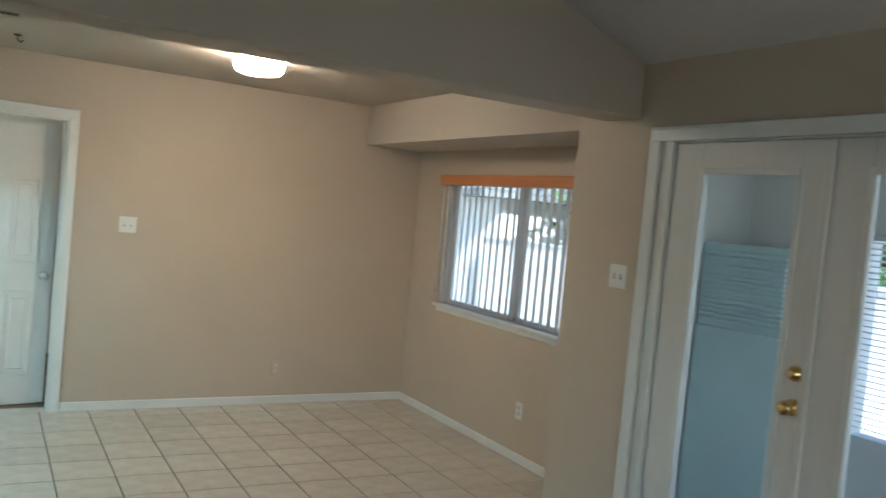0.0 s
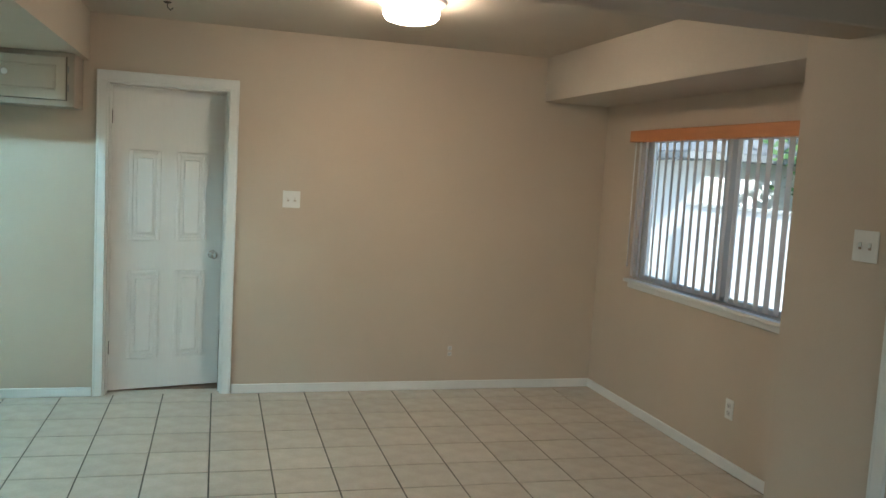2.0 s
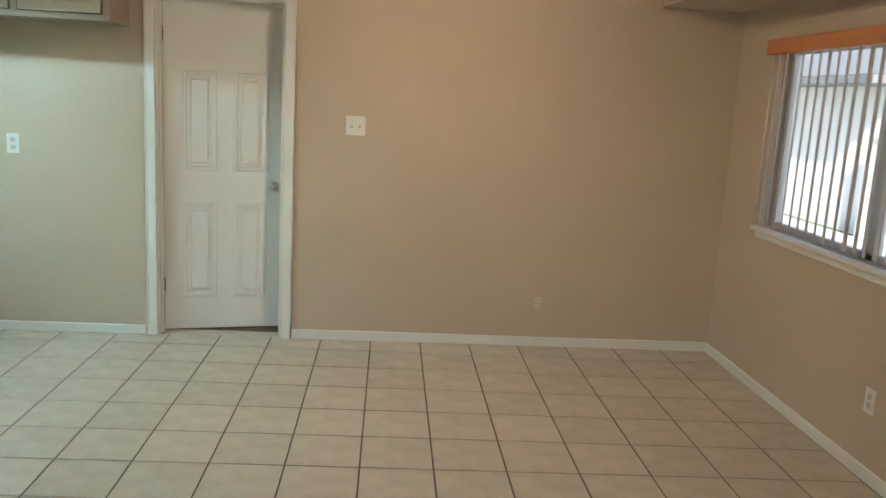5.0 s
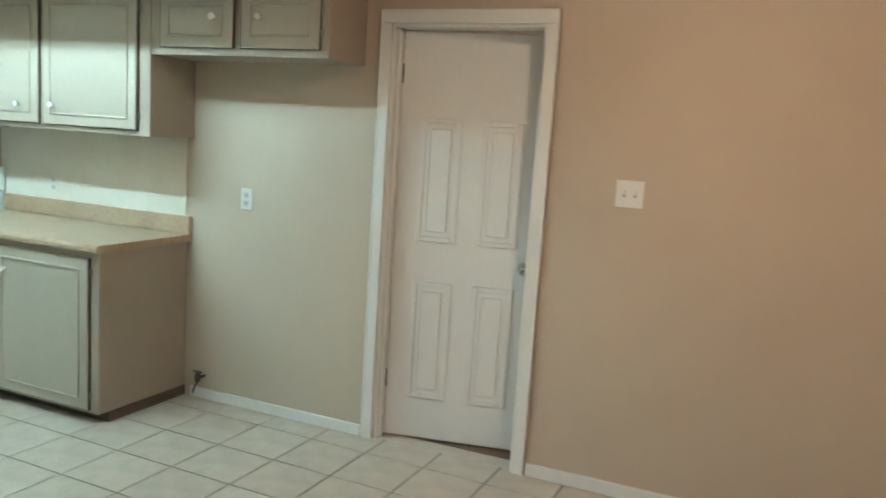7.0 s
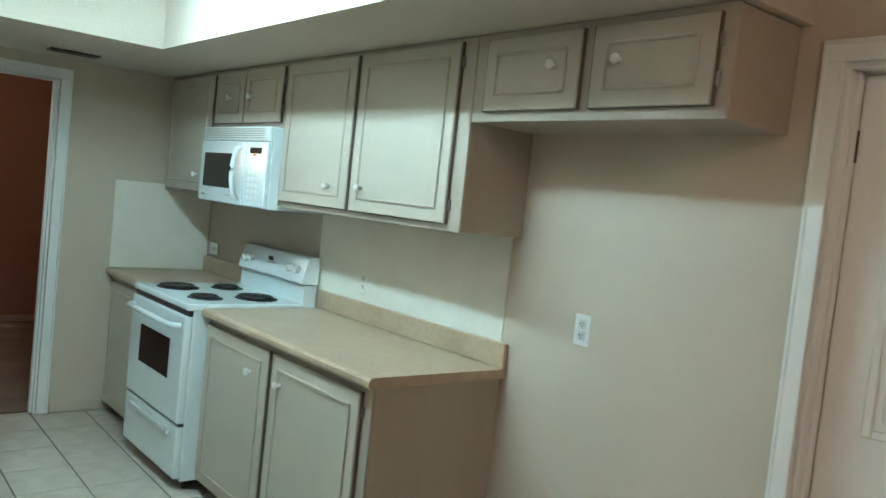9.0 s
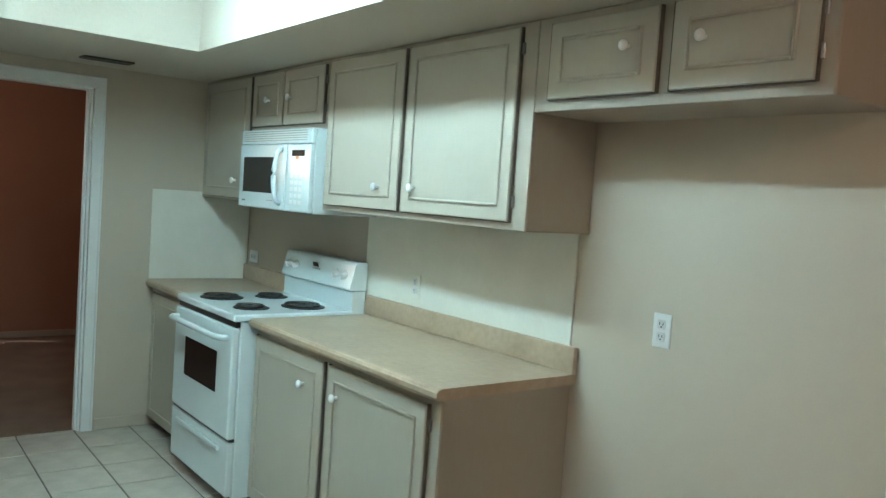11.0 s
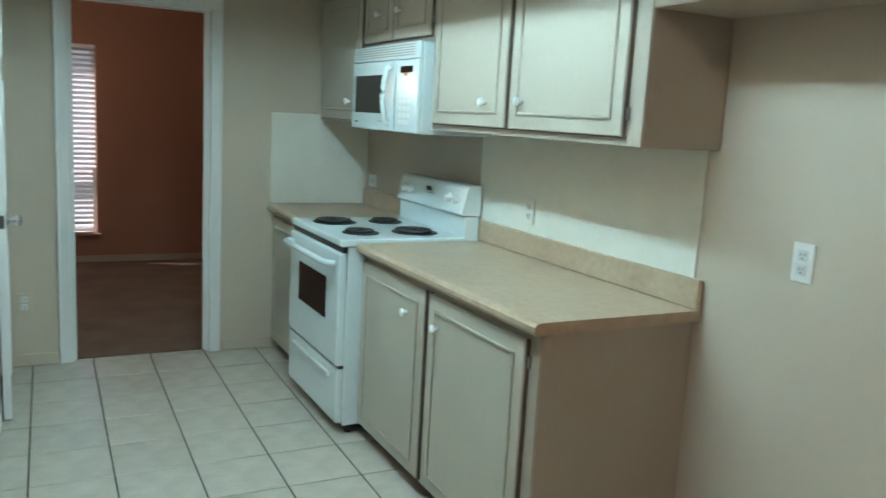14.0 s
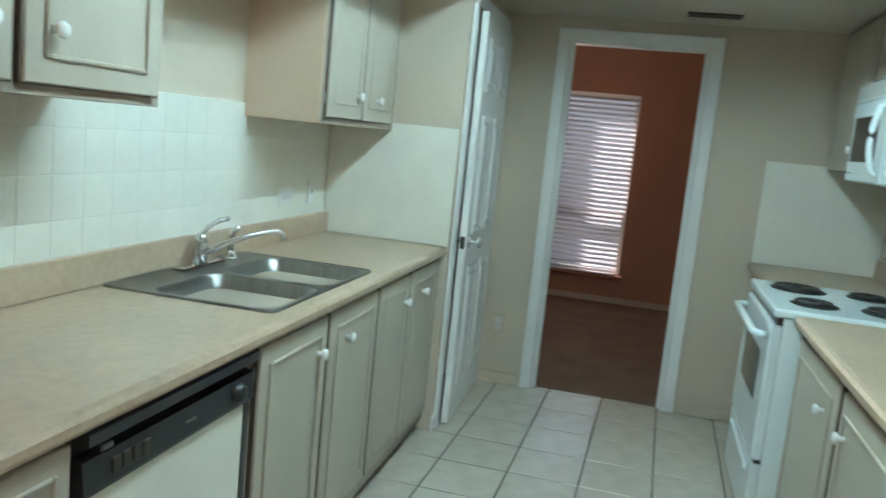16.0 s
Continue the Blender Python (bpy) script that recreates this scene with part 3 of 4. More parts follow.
plate(X_WIN, -1.755, 0.35, "x", "socket", label="white socket low on the bay wall")
plate(X_EAST, -3.197, 1.412, "x", "switch", 0.118, 0.115, "white double switch plate beside the glazed doors")
plate(1.44, Y_LEFT + 0.012, 1.11, "Y", "socket", 0.115, 0.075, "white socket on the splashback tiles")
plate(1.17, Y_LEFT + 0.012, 1.12, "Y", "switch", label="white switch on the splashback tiles")
plate(0.0, -2.0, 0.36, "X", "socket", label="painted wall socket beside the pantry", mat=PAINT)

valve = thing("water_valve", (3.09, -0.015, 0.13), "small dark refrigerator water valve", "valve")
part("pipe", tube(bmesh.new(), [(3.09, 0.0, 0.13), (3.09, -0.05, 0.13)], 0.009, 10), DARKMETAL, valve)
part("body", lathe(bmesh.new(), [(0.012, -0.02), (0.016, -0.01), (0.016, 0.02), (0.01, 0.03)], Matrix.Translation((3.09, -0.055, 0.13)), 14), DARKMETAL, valve)
part("handle", boxes((3.06, 3.12, -0.062, -0.05, 0.16, 0.172), bevel=0.004), DARKMETAL, valve)
part("hose", tube(bmesh.new(), [(3.09, -0.055, 0.11), (3.075, -0.06, 0.08), (3.055, -0.05, 0.05), (3.035, -0.03, 0.03)], 0.005, 8), DARKMETAL, valve)


# ---- cabinets ----
def knob_on(parent, x, y, z, out):
    bm = lathe(bmesh.new(), [(0.009, 0.0), (0.007, 0.008), (0.008, 0.013), (0.016, 0.019), (0.018, 0.025), (0.014, 0.031), (0.005, 0.034)], face_y(x, y, z, out), 18)
    part("knob", bm, CERAMIC, parent, "white ceramic knob")


def cab_door(root, x0, x1, z0, z1, y, out, knob, hinge_x=None):
    """A door with an applied moulding on a cabinet front at y; out is the side it faces (+1 or -1)."""
    t = 0.019 * out
    d = part("door", boxes((x0, x1, *sorted((y + 0.002 * out, y + t)), z0, z1), bevel=0.003), CAB, root)
    # Dark strips round the door stand in for its shadow gap.
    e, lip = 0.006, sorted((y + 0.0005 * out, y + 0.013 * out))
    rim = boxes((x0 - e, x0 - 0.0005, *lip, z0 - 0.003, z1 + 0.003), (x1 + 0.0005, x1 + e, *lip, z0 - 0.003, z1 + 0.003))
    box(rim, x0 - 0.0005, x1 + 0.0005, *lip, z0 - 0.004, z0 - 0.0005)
    part("shadow_strip", rim, CABDARK, d, "dark strip standing in for the shadow gap round the door")
    s, w = y + t, 0.012
    m = min(0.05, (x1 - x0) * 0.2)
    a, b, c, e = x0 + m, x1 - m, z0 + m, z1 - m
    bm = bmesh.new()
    for r in ((a, a + w, c, e), (b - w, b, c, e), (a + w, b - w, c, c + w), (a + w, b - w, e - w, e)):
        box(bm, r[0], r[1], *sorted((s, s + 0.008 * out)), r[2], r[3], 0.0035)
    part("moulding", bm, CAB, d)
    knob_on(d, knob[0], s, knob[1], out)
    if hinge_x is not None:
        for z in (z0 + 0.07, z1 - 0.07):
            part("hinge", boxes((hinge_x - 0.006, hinge_x + 0.006, *sorted((y, y + 0.009 * out)), z - 0.02, z + 0.02), bevel=0.002), STEEL, d, "small metal hinge")
    return d


YU = -0.325   # front of the upper cabinets on the long wall
YB = -0.608   # front of the base cabinets on the long wall
YS = -2.175   # front of the base cabinets under the sink
YT = -2.455   # front of the upper cabinets over the sink


def cabinet(name, label, x0, x1, ya, yb, z0, z1, doors, out, group, frame_y, toe=False, side=None):
    c = thing(name, ((x0 + x1) / 2, (ya + yb) / 2, z0), label, "cabinet", group)
    lo = z0 + (0.055 if toe else 0)
    inner = sorted((ya, yb))
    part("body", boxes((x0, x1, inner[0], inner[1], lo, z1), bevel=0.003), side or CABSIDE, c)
    # Frame is painted darker than the doors, standing in for shade between them.
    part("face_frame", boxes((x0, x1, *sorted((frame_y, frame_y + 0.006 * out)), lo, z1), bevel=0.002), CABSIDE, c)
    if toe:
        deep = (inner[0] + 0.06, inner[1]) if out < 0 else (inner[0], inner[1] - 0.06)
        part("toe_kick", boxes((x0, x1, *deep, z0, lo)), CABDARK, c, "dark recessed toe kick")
    for d in doors:
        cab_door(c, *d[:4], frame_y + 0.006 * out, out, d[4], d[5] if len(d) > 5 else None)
    return c


U = "upper cabinets on the long wall"
TOP = 2.158
cabinet("wall_cabinet", "greige painted corner wall cabinet, single door", 0.002, 0.722, YU, -0.002, 1.44, TOP,
        [(0.05, 0.70, 1.455, 2.135, (0.55, 1.555))], -1, U, YU)
cabinet("wall_cabinet", "small greige cabinet above the microwave", 0.724, 1.562, YU, -0.002, 1.83, TOP,
        [(0.74, 1.11, 1.858, 2.135, (0.95, 1.994)), (1.125, 1.54, 1.858, 2.135, (1.206, 1.994), 1.55)], -1, U, YU)
cabinet("wall_cabinet", "tall greige double-door wall cabinet", 1.564, 2.988, YU, -0.002, 1.438, TOP,
        [(1.60, 2.215, 1.467, 2.138, (2.072, 1.563)), (2.256, 2.911, 1.467, 2.138, (2.339, 1.568), 2.922)], -1, U, YU)
cabinet("wall_cabinet", "short greige cabinet above the refrigerator alcove", 2.990, 4.025, YU, -0.002, 1.846, TOP,
        [(3.065, 3.50, 1.883, 2.13, (3.395, 2.024)), (3.552, 3.98, 1.883, 2.13, (3.66, 2.022), 3.99)], -1, U, YU)

B = "base cabinets on the long wall"
cabinet("base_cabinet", "greige painted corner base cabinet", 0.002, 0.755, YB, -0.002, 0.0, 0.872,
        [(0.06, 0.72, 0.075, 0.838, (0.66, 0.73))], -1, B, YB, True)
cabinet("base_cabinet", "greige double-door base cabinet beside the stove", 1.532, 2.955, YB, -0.002, 0.0, 0.872,
        [(1.553, 2.19, 0.075, 0.838, (2.038, 0.718)), (2.236, 2.896, 0.075, 0.838, (2.314, 0.722), 2.907)], -1, B, YB, True)


def counter(name, x0, x1, y_wall, y_front, splash_ends=()):
    """A laminate worktop with a rolled front edge and an upstand at the wall."""
    s = 1 if y_front > y_wall else -1
    w = thing(name, ((x0 + x1) / 2, y_wall, 0.874), "mottled tan laminate worktop with upstand", "worktop")
    bm = bmesh.new()
    prof = [(0.0, 0.876), (0.0, 0.914), (abs(y_front - y_wall) - 0.022, 0.914), (abs(y_front - y_wall) - 0.008, 0.910), (abs(y_front - y_wall), 0.900), (abs(y_front - y_wall), 0.884), (abs(y_front - y_wall) - 0.006, 0.874)]
    ends = [[bm.verts.new((x, y_wall + s * p, z)) for p, z in prof] for x in (x0, x1)]
    for k in range(len(prof)):
        q = (k + 1) % len(prof)
        bm.faces.new((ends[0][k], ends[0][q], ends[1][q], ends[1][k]))
    bm.faces.new(ends[0][::-1])
    bm.faces.new(ends[1])
    part("slab", bm, LAMINATE, w)
    part("upstand", boxes((x0, x1, *sorted((y_wall, y_wall + s * 0.022)), 0.9145, 1.015), bevel=0.005, seg=2), LAMINATE, w)
    return w


counter("worktop", 0.008, 0.757, -0.008, -0.66)
counter("worktop", 1.53, 2.985, -0.008, -0.66)

# run under the sink
S = "base cabinets under the sink counter"
cabinet("base_cabinet", "greige narrow base cabinet by the pantry", 0.972, 1.862, Y_LEFT + 0.002, YS, 0.0, 0.872,
        [(1.0, 1.44, 0.12, 0.853, (1.256, 0.746)), (1.467, 1.848, 0.12, 0.853, (1.529, 0.746), 1.856)], 1, S, YS, True)
cabinet("base_cabinet", "greige double-door base cabinet under the sink", 1.864, 2.858, Y_LEFT + 0.002, YS, 0.0, 0.872,
        [(1.880, 2.334, 0.12, 0.853, (2.19, 0.746)), (2.363, 2.815, 0.12, 0.853, (2.43, 0.746), 2.828)], 1, S, YS, True)
cabinet("base_cabinet", "greige base cabinet past the dishwasher", 3.507, 3.73, Y_LEFT + 0.002, YS, 0.0, 0.872,
        [(3.525, 3.715, 0.12, 0.853, (3.56, 0.75))], 1, S, YS, True)
V = "upper cabinets over the sink counter"
cabinet("wall_cabinet", "greige double-door wall cabinet by the pantry", 0.972, 1.842, Y_LEFT + 0.002, YT, 1.437, TOP,
        [(1.07, 1.44, 1.465, 2.138, (1.283, 1.555)), (1.462, 1.825, 1.465, 2.138, (1.532, 1.558), 1.833)], 1, V, YT, side=CABWARM)
cabinet("wall_cabinet", "greige wall cabinet beside the sink", 2.87, 3.73, Y_LEFT + 0.002, YT, 1.44, TOP,
        [(2.90, 3.34, 1.465, 2.138, (3.265, 1.575)), (3.37, 3.71, 1.465, 2.138, (3.44, 1.575))], 1, V, YT)

# ---- stove ----
def stove(x0, x1):
    y0, y1 = -0.695, -0.03
    s = thing("stove", ((x0 + x1) / 2, -0.35, 0), "white freestanding electric stove with coil burners", "stove")
    part("body", boxes((x0, x1, y0, y1, 0.05, 0.895), bevel=0.004), WHITE, s)
    part("plinth", boxes((x0 + 0.02, x1 - 0.02, y0 + 0.03, y1 - 0.03, 0.02, 0.05)), BLACK, s)
    for x in (x0 + 0.05, x1 - 0.05):
        for y in (y0 + 0.05, y1 - 0.05):
            part("foot", lathe(bmesh.new(), [(0.018, 0.0), (0.018, 0.012), (0.01, 0.02)], Matrix.Translation((x, y, 0)), 12), BLACK, s)
    top = part("cooktop", boxes((x0 - 0.002, x1 + 0.002, -0.732, y1 - 0.06, 0.896, 0.930), bevel=0.009, seg=2), WHITE, s)
    part("drawer", boxes((x0 + 0.004, x1 - 0.004, -0.730, y0 - 0.001, 0.065, 0.325), bevel=0.008, seg=2), WHITE, s)
    part("drawer_grip", boxes((x0 + 0.10, x1 - 0.10, -0.744, -0.729, 0.262, 0.29), bevel=0.006, seg=2), WHITE, s)
    part("joint", boxes((x0 + 0.006, x1 - 0.006, -0.722, y0 - 0.001, 0.326, 0.338)), BLACK, s, "dark joint")
    part("joint", boxes((x0 + 0.006, x1 - 0.006, -0.718, y0 - 0.001, 0.868, 0.895)), BLACK, s, "dark joint")
    door = part("oven_door", boxes((x0 + 0.004, x1 - 0.004, -0.735, y0 - 0.001, 0.339, 0.866), bevel=0.009, seg=2), WHITE, s)
    part("window", boxes((x0 + 0.17, x1 - 0.17, -0.7375, -0.7345, 0.53, 0.73), bevel=0.001), BLACKGLASS, door, "dark oven window")
    h = bmesh.new()
    tube(h, [(x0 + 0.05, -0.737, 0.815), (x0 + 0.055, -0.767, 0.817), (x0 + 0.085, -0.784, 0.818), (x1 - 0.085, -0.784, 0.818), (x1 - 0.055, -0.767, 0.817), (x1 - 0.05, -0.737, 0.815)], 0.015, 12)
    part("handle", h, WHITE, door, "white bar handle")
    # backguard
    bm = bmesh.new()
    prof = [(-0.03, 0.90), (-0.105, 0.90), (-0.105, 1.025), (-0.098, 1.03), (-0.03, 1.03)]
    ends = [[bm.verts.new((x, y, z)) for y, z in prof] for x in (x0, x1)]
    for k in range(len(prof)):
        q = (k + 1) % len(prof)
        bm.faces.new((ends[0][k], ends[0][q], ends[1][q], ends[1][k]))
    bm.faces.new(ends[0][::-1])
    bm.faces.new(ends[1])
    part("riser", bm, WHITE, s)
    bm = bmesh.new()
    prof = [(-0.025, 1.033), (-0.122, 1.035), (-0.126, 1.043), (-0.096, 1.163), (-0.088, 1.174), (-0.073, 1.178), (-0.025, 1.178)]
    ends = [[bm.verts.new((x, y, z)) for y, z in prof] for x in (x0 - 0.002, x1 + 0.002)]
    for k in range(len(prof)):
        q = (k + 1) % len(prof)
        bm.faces.new((ends[0][k], ends[0][q], ends[1][q], ends[1][k]))
    bm.faces.new(ends[0][::-1])
    bm.faces.new(ends[1])
    bmesh.ops.bevel(bm, geom=[e for e in bm.edges if e.is_manifold and e.calc_face_angle(0) > 1.2], offset=0.004, segments=2, affect="EDGES")
    con = part("console", bm, WHITE, s)
    tilt = Euler((radians(90 + 14), 0, 0)).to_matrix().to_4x4()

    def on_console(x, z):
        return Matrix.Translation((x, -0.126 + (z - 1.043) * 0.248, z)) @ tilt
    for x in (x0 + 0.075, x0 + 0.155, x1 - 0.155, x1 - 0.075):
        k = part("knob", lathe(bmesh.new(), [(0.026, 0.0), (0.026, 0.004), (0.021, 0.006), (0.019, 0.022), (0.016, 0.025), (0.005, 0.026)], on_console(x, 1.108), 22), WHITEPL, con, "white control knob")
        bm = boxes((-0.0035, 0.0035, -0.019, 0.019, 0.024, 0.033), bevel=0.001)
        bmesh.ops.transform(bm, matrix=on_console(x, 1.108) @ Matrix.Rotation(random.uniform(-0.1, 0.1), 4, "Z"), verts=bm.verts)
        part("grip", bm, WHITEPL, k)
    mx = (x0 + x1) / 2
    for name, row, mat in (("clock", (-0.028, 0.028, 0.012, 0.036, 0.0005, 0.003), BLACKGLASS), ("label_bar", (-0.05, 0.05, -0.012, -0.008, 0.0002, 0.0012), DARKMETAL), ("label_bar", (-0.02, 0.02, -0.038, -0.033, 0.0002, 0.0012), DARKMETAL)):
        bm = boxes(row)
        bmesh.ops.transform(bm, matrix=on_console(mx, 1.108), verts=bm.verts)
        part(name, bm, mat, con)
    for i in range(4):
        bm = boxes((-0.042 + i * 0.024, -0.032 + i * 0.024, -0.004, 0.003, 0.0002, 0.002))
        bmesh.ops.transform(bm, matrix=on_console(mx, 1.108), verts=bm.verts)
        part("button", bm, STEEL, con)
    # burners
    for bx, by, r in ((x0 + 0.19, -0.56, 0.098), (x0 + 0.20, -0.28, 0.074), (x1 - 0.20, -0.56, 0.074), (x1 - 0.19, -0.28, 0.098)):
        b = part("burner", lathe(bmesh.new(), [(r + 0.014, 0.9305), (r + 0.013, 0.9345), (r + 0.004, 0.9335), (r * 0.5, 0.9315), (0.01, 0.931)], Matrix.Translation((bx, by, 0)), 32), COIL, top, "black drip bowl")
        pts = []
        turns = 4 if r > 0.08 else 3
        for i in range(turns * 22 + 1):
            ang = i / 22 * 2 * math.pi
            rr = 0.018 + (r - 0.018) * i / (turns * 22)
            pts.append((bx + rr * math.cos(ang), by + rr * math.sin(ang), 0.942))
        part("coil", tube(bmesh.new(), pts, 0.0062, 6), COIL, b, "black coil element")
    return s


stove(0.765, 1.525)


# ---- microwave ----
def microwave(x0, x1, z0, z1):
    y0, yf = -0.38, -0.402
    m = thing("microwave", ((x0 + x1) / 2, -0.2, z0), "white over-range microwave with dark window", "microwave")
    part("body", boxes((x0, x1, y0, -0.003, z0, z1), bevel=0.004), WHITE, m)
    part("underside_grille", boxes((x0 + 0.08, x1 - 0.08, -0.33, -0.08, z0 - 0.004, z0 + 0.001)), STEEL, m)
    zg = z1 - 0.078
    g = part("vent_grille", boxes((x0, x1, yf, y0 - 0.0005, zg + 0.003, z1), bevel=0.004), WHITE, m)
    for i in range(5):
        z = zg + 0.018 + i * 0.0115
        part("slot", boxes((x0 + 0.03, x1 - 0.05, yf - 0.0015, yf + 0.001, z, z + 0.0045)), CABSIDE, g)
    xs = x0 + 0.56
    door = part("door", boxes((x0, xs, yf - 0.006, y0 - 0.0005, z0 + 0.004, zg), bevel=0.006, seg=2), WHITE, m)
    part("window", boxes((x0 + 0.055, xs - 0.13, yf - 0.0085, yf - 0.005, z0 + 0.085, zg - 0.065), bevel=0.001), BLACKGLASS, door, "dark door window")
    part("label_bar", boxes((x0 + 0.05, x0 + 0.09, yf - 0.0075, yf - 0.0055, z0 + 0.035, z0 + 0.042)), DARKMETAL, door)
    part("label_bar", boxes((xs - 0.2, xs - 0.13, yf - 0.0075, yf - 0.0055, z0 + 0.045, z0 + 0.049)), CABSIDE, door)
    hx = xs - 0.05
    pts = [(hx, yf - 0.004, zg - 0.025), (hx, yf - 0.03, zg - 0.04)] + [(hx, yf - 0.03 - 0.018 * math.sin(math.pi * k / 8), zg - 0.04 - (zg - z0 - 0.09) * k / 8) for k in range(9)] + [(hx, yf - 0.004, z0 + 0.035)]
    part("handle", tube(bmesh.new(), pts, 0.012, 12), WHITE, door, "white curved handle")
    pan = part("control_panel", boxes((xs + 0.003, x1, yf - 0.004, y0 - 0.0005, z0 + 0.004, zg), bevel=0.006, seg=2), WHITE, m)
    part("display", boxes((xs + 0.06, x1 - 0.06, yf - 0.0055, yf - 0.0035, zg - 0.06, zg - 0.03)), BLACKGLASS, pan, "dark display")
    part("sticker", boxes((xs + 0.10, xs + 0.135, yf - 0.0065, yf - 0.0055, zg - 0.075, zg - 0.058)), ORANGE, pan, "small red sticker")
    for r in range(5):
        for c in range(3):
            part("button", boxes((xs + 0.055 + c * 0.045, xs + 0.088 + c * 0.045, yf - 0.0055, yf - 0.0035, z0 + 0.04 + r * 0.032, z0 + 0.06 + r * 0.032), bevel=0.001), WHITEPL, pan)
    return m


microwave(0.745, 1.555, 1.413, 1.828)


# ---- sink counter ----
def rounded(cx, cy, w, d, r, n=5):
    out = []
    for sx, sy, a0 in ((1, 1, 0), (-1, 1, 90), (-1, -1, 180), (1, -1, 270)):
        for i in range(n + 1):
            a = radians(a0 + 90 * i / n)
            out.append((cx + sx * (w / 2 - r) + r * math.cos(a), cy + sy * (d / 2 - r) + r * math.sin(a)))
    return out


SX0, SX1, SY0, SY1 = 1.86, 2.69, -2.735, -2.185
yf = -2.125
wt = thing("worktop", (2.4, Y_LEFT, 0.874), "long mottled tan laminate worktop with sink cutout", "worktop")
bm = bmesh.new()
xs = (0.972, SX0 + 0.02, SX1 - 0.02, 3.75)
ys = (Y_LEFT + 0.013, SY0 + 0.02, SY1 - 0.02, yf - 0.022)
lo = [[bm.verts.new((x, y, 0.876)) for y in ys] for x in xs]
hi = [[bm.verts.new((x, y, 0.914)) for y in ys] for x in xs]
for i in range(3):
    for j in range(3):
        if (i, j) != (1, 1):
            for g in (lo, hi):
                bm.faces.new((g[i][j], g[i + 1][j], g[i + 1][j + 1], g[i][j + 1]))
for i in range(3):
    bm.faces.new((lo[i][0], lo[i + 1][0], hi[i + 1][0], hi[i][0]))
    for g in (0, 3):
        bm.faces.new((lo[g][i], lo[g][i + 1], hi[g][i + 1], hi[g][i]))
for a, b in (((1, 1), (2, 1)), ((2, 1), (2, 2)), ((2, 2), (1, 2)), ((1, 2), (1, 1))):
    bm.faces.new((lo[a[0]][a[1]], lo[b[0]][b[1]], hi[b[0]][b[1]], hi[a[0]][a[1]]))
nose = [[hi[i][3]] + [bm.verts.new((xs[i], y, z)) for y, z in ((yf - 0.008, 0.910), (yf, 0.900), (yf, 0.884), (yf - 0.006, 0.874))] + [lo[i][3]] for i in range(4)]
for p, q in zip(nose, nose[1:]):
    for k in range(5):
        bm.faces.new((p[k], p[k + 1], q[k + 1], q[k]))
bm.faces.new(nose[0])
bm.faces.new(nose[-1])
part("slab", bm, LAMINATE, wt)
part("upstand", boxes((0.972, 3.75, Y_LEFT + 0.013, Y_LEFT + 0.034, 0.9145, 1.015), bevel=0.005, seg=2), LAMINATE, wt)

sink = thing("sink", (2.275, -2.46, 0.914), "stainless steel double-bowl drop-in sink", "sink")
bm = bmesh.new()
z = 0.9185
bowls = ((2.478, -2.40, 0.37, 0.39), (2.072, -2.40, 0.37, 0.39))
loops = [rounded(2.275, -2.46, SX1 - SX0, SY1 - SY0, 0.03)] + [rounded(cx, cy, w, d, 0.06) for cx, cy, w, d in bowls]
edges = []
for lp in loops:
    vs = [bm.verts.new((x, y, z)) for x, y in lp]
    edges += [bm.edges.new((vs[i], vs[(i + 1) % len(vs)])) for i in range(len(vs))]
bmesh.ops.triangle_fill(bm, use_beauty=True, use_dissolve=False, edges=edges)
part("deck", bm, STEEL, sink)
bm = bmesh.new()
outer = [loops[0], rounded(2.275, -2.46, SX1 - SX0 - 0.012, SY1 - SY0 - 0.012, 0.026)]
rings = [[bm.verts.new((x, y, zz)) for x, y in lp] for lp, zz in ((outer[0], 0.9145), (outer[0], 0.9205), (outer[1], 0.9225), (outer[1], 0.9185))]
for a, b in zip(rings, rings[1:]):
    for i in range(len(a)):
        bm.faces.new((a[i], a[(i + 1) % len(a)], b[(i + 1) % len(a)], b[i])).smooth = True
part("rim", bm, STEEL, sink)
for cx, cy, w, d in bowls:
    bm = bmesh.new()
    rows = [(0.0, 0.9185, 0.06), (-0.006, 0.912, 0.06), (-0.016, 0.85, 0.065), (-0.03, 0.775, 0.07), (-0.07, 0.752, 0.08), (-0.16, 0.748, 0.09)]
    rings = []
    for dw, zz, rr in rows:
        rings.append([bm.verts.new((x, y, zz)) for x, y in rounded(cx, cy, w + 2 * dw if dw > -0.1 else w + dw * 1.2, d + 2 * dw if dw > -0.1 else d + dw * 1.2, min(rr, 0.09))])
    for a, b in zip(rings, rings[1:]):
        for i in range(len(a)):
            bm.faces.new((a[i], a[(i + 1) % len(a)], b[(i + 1) % len(a)], b[i])).smooth = True
    bm.faces.new(rings[-1])
    bowl = part("bowl", bm, STEEL, sink)
    part("drain", lathe(bmesh.new(), [(0.045, 0.7485), (0.042, 0.7525), (0.03, 0.751), (0.012, 0.7495)], Matrix.Translation((cx, cy, 0)), 24), CHROME, bowl, "chrome drain ring")

fz = 0.9185
faucet = thing("faucet", (2.230, -2.680, fz), "chrome single-lever kitchen faucet", "faucet")
part("deck_plate", boxes((2.10, 2.36, -2.71, -2.66, fz, fz + 0.014), bevel=0.006, seg=2), CHROME, faucet)
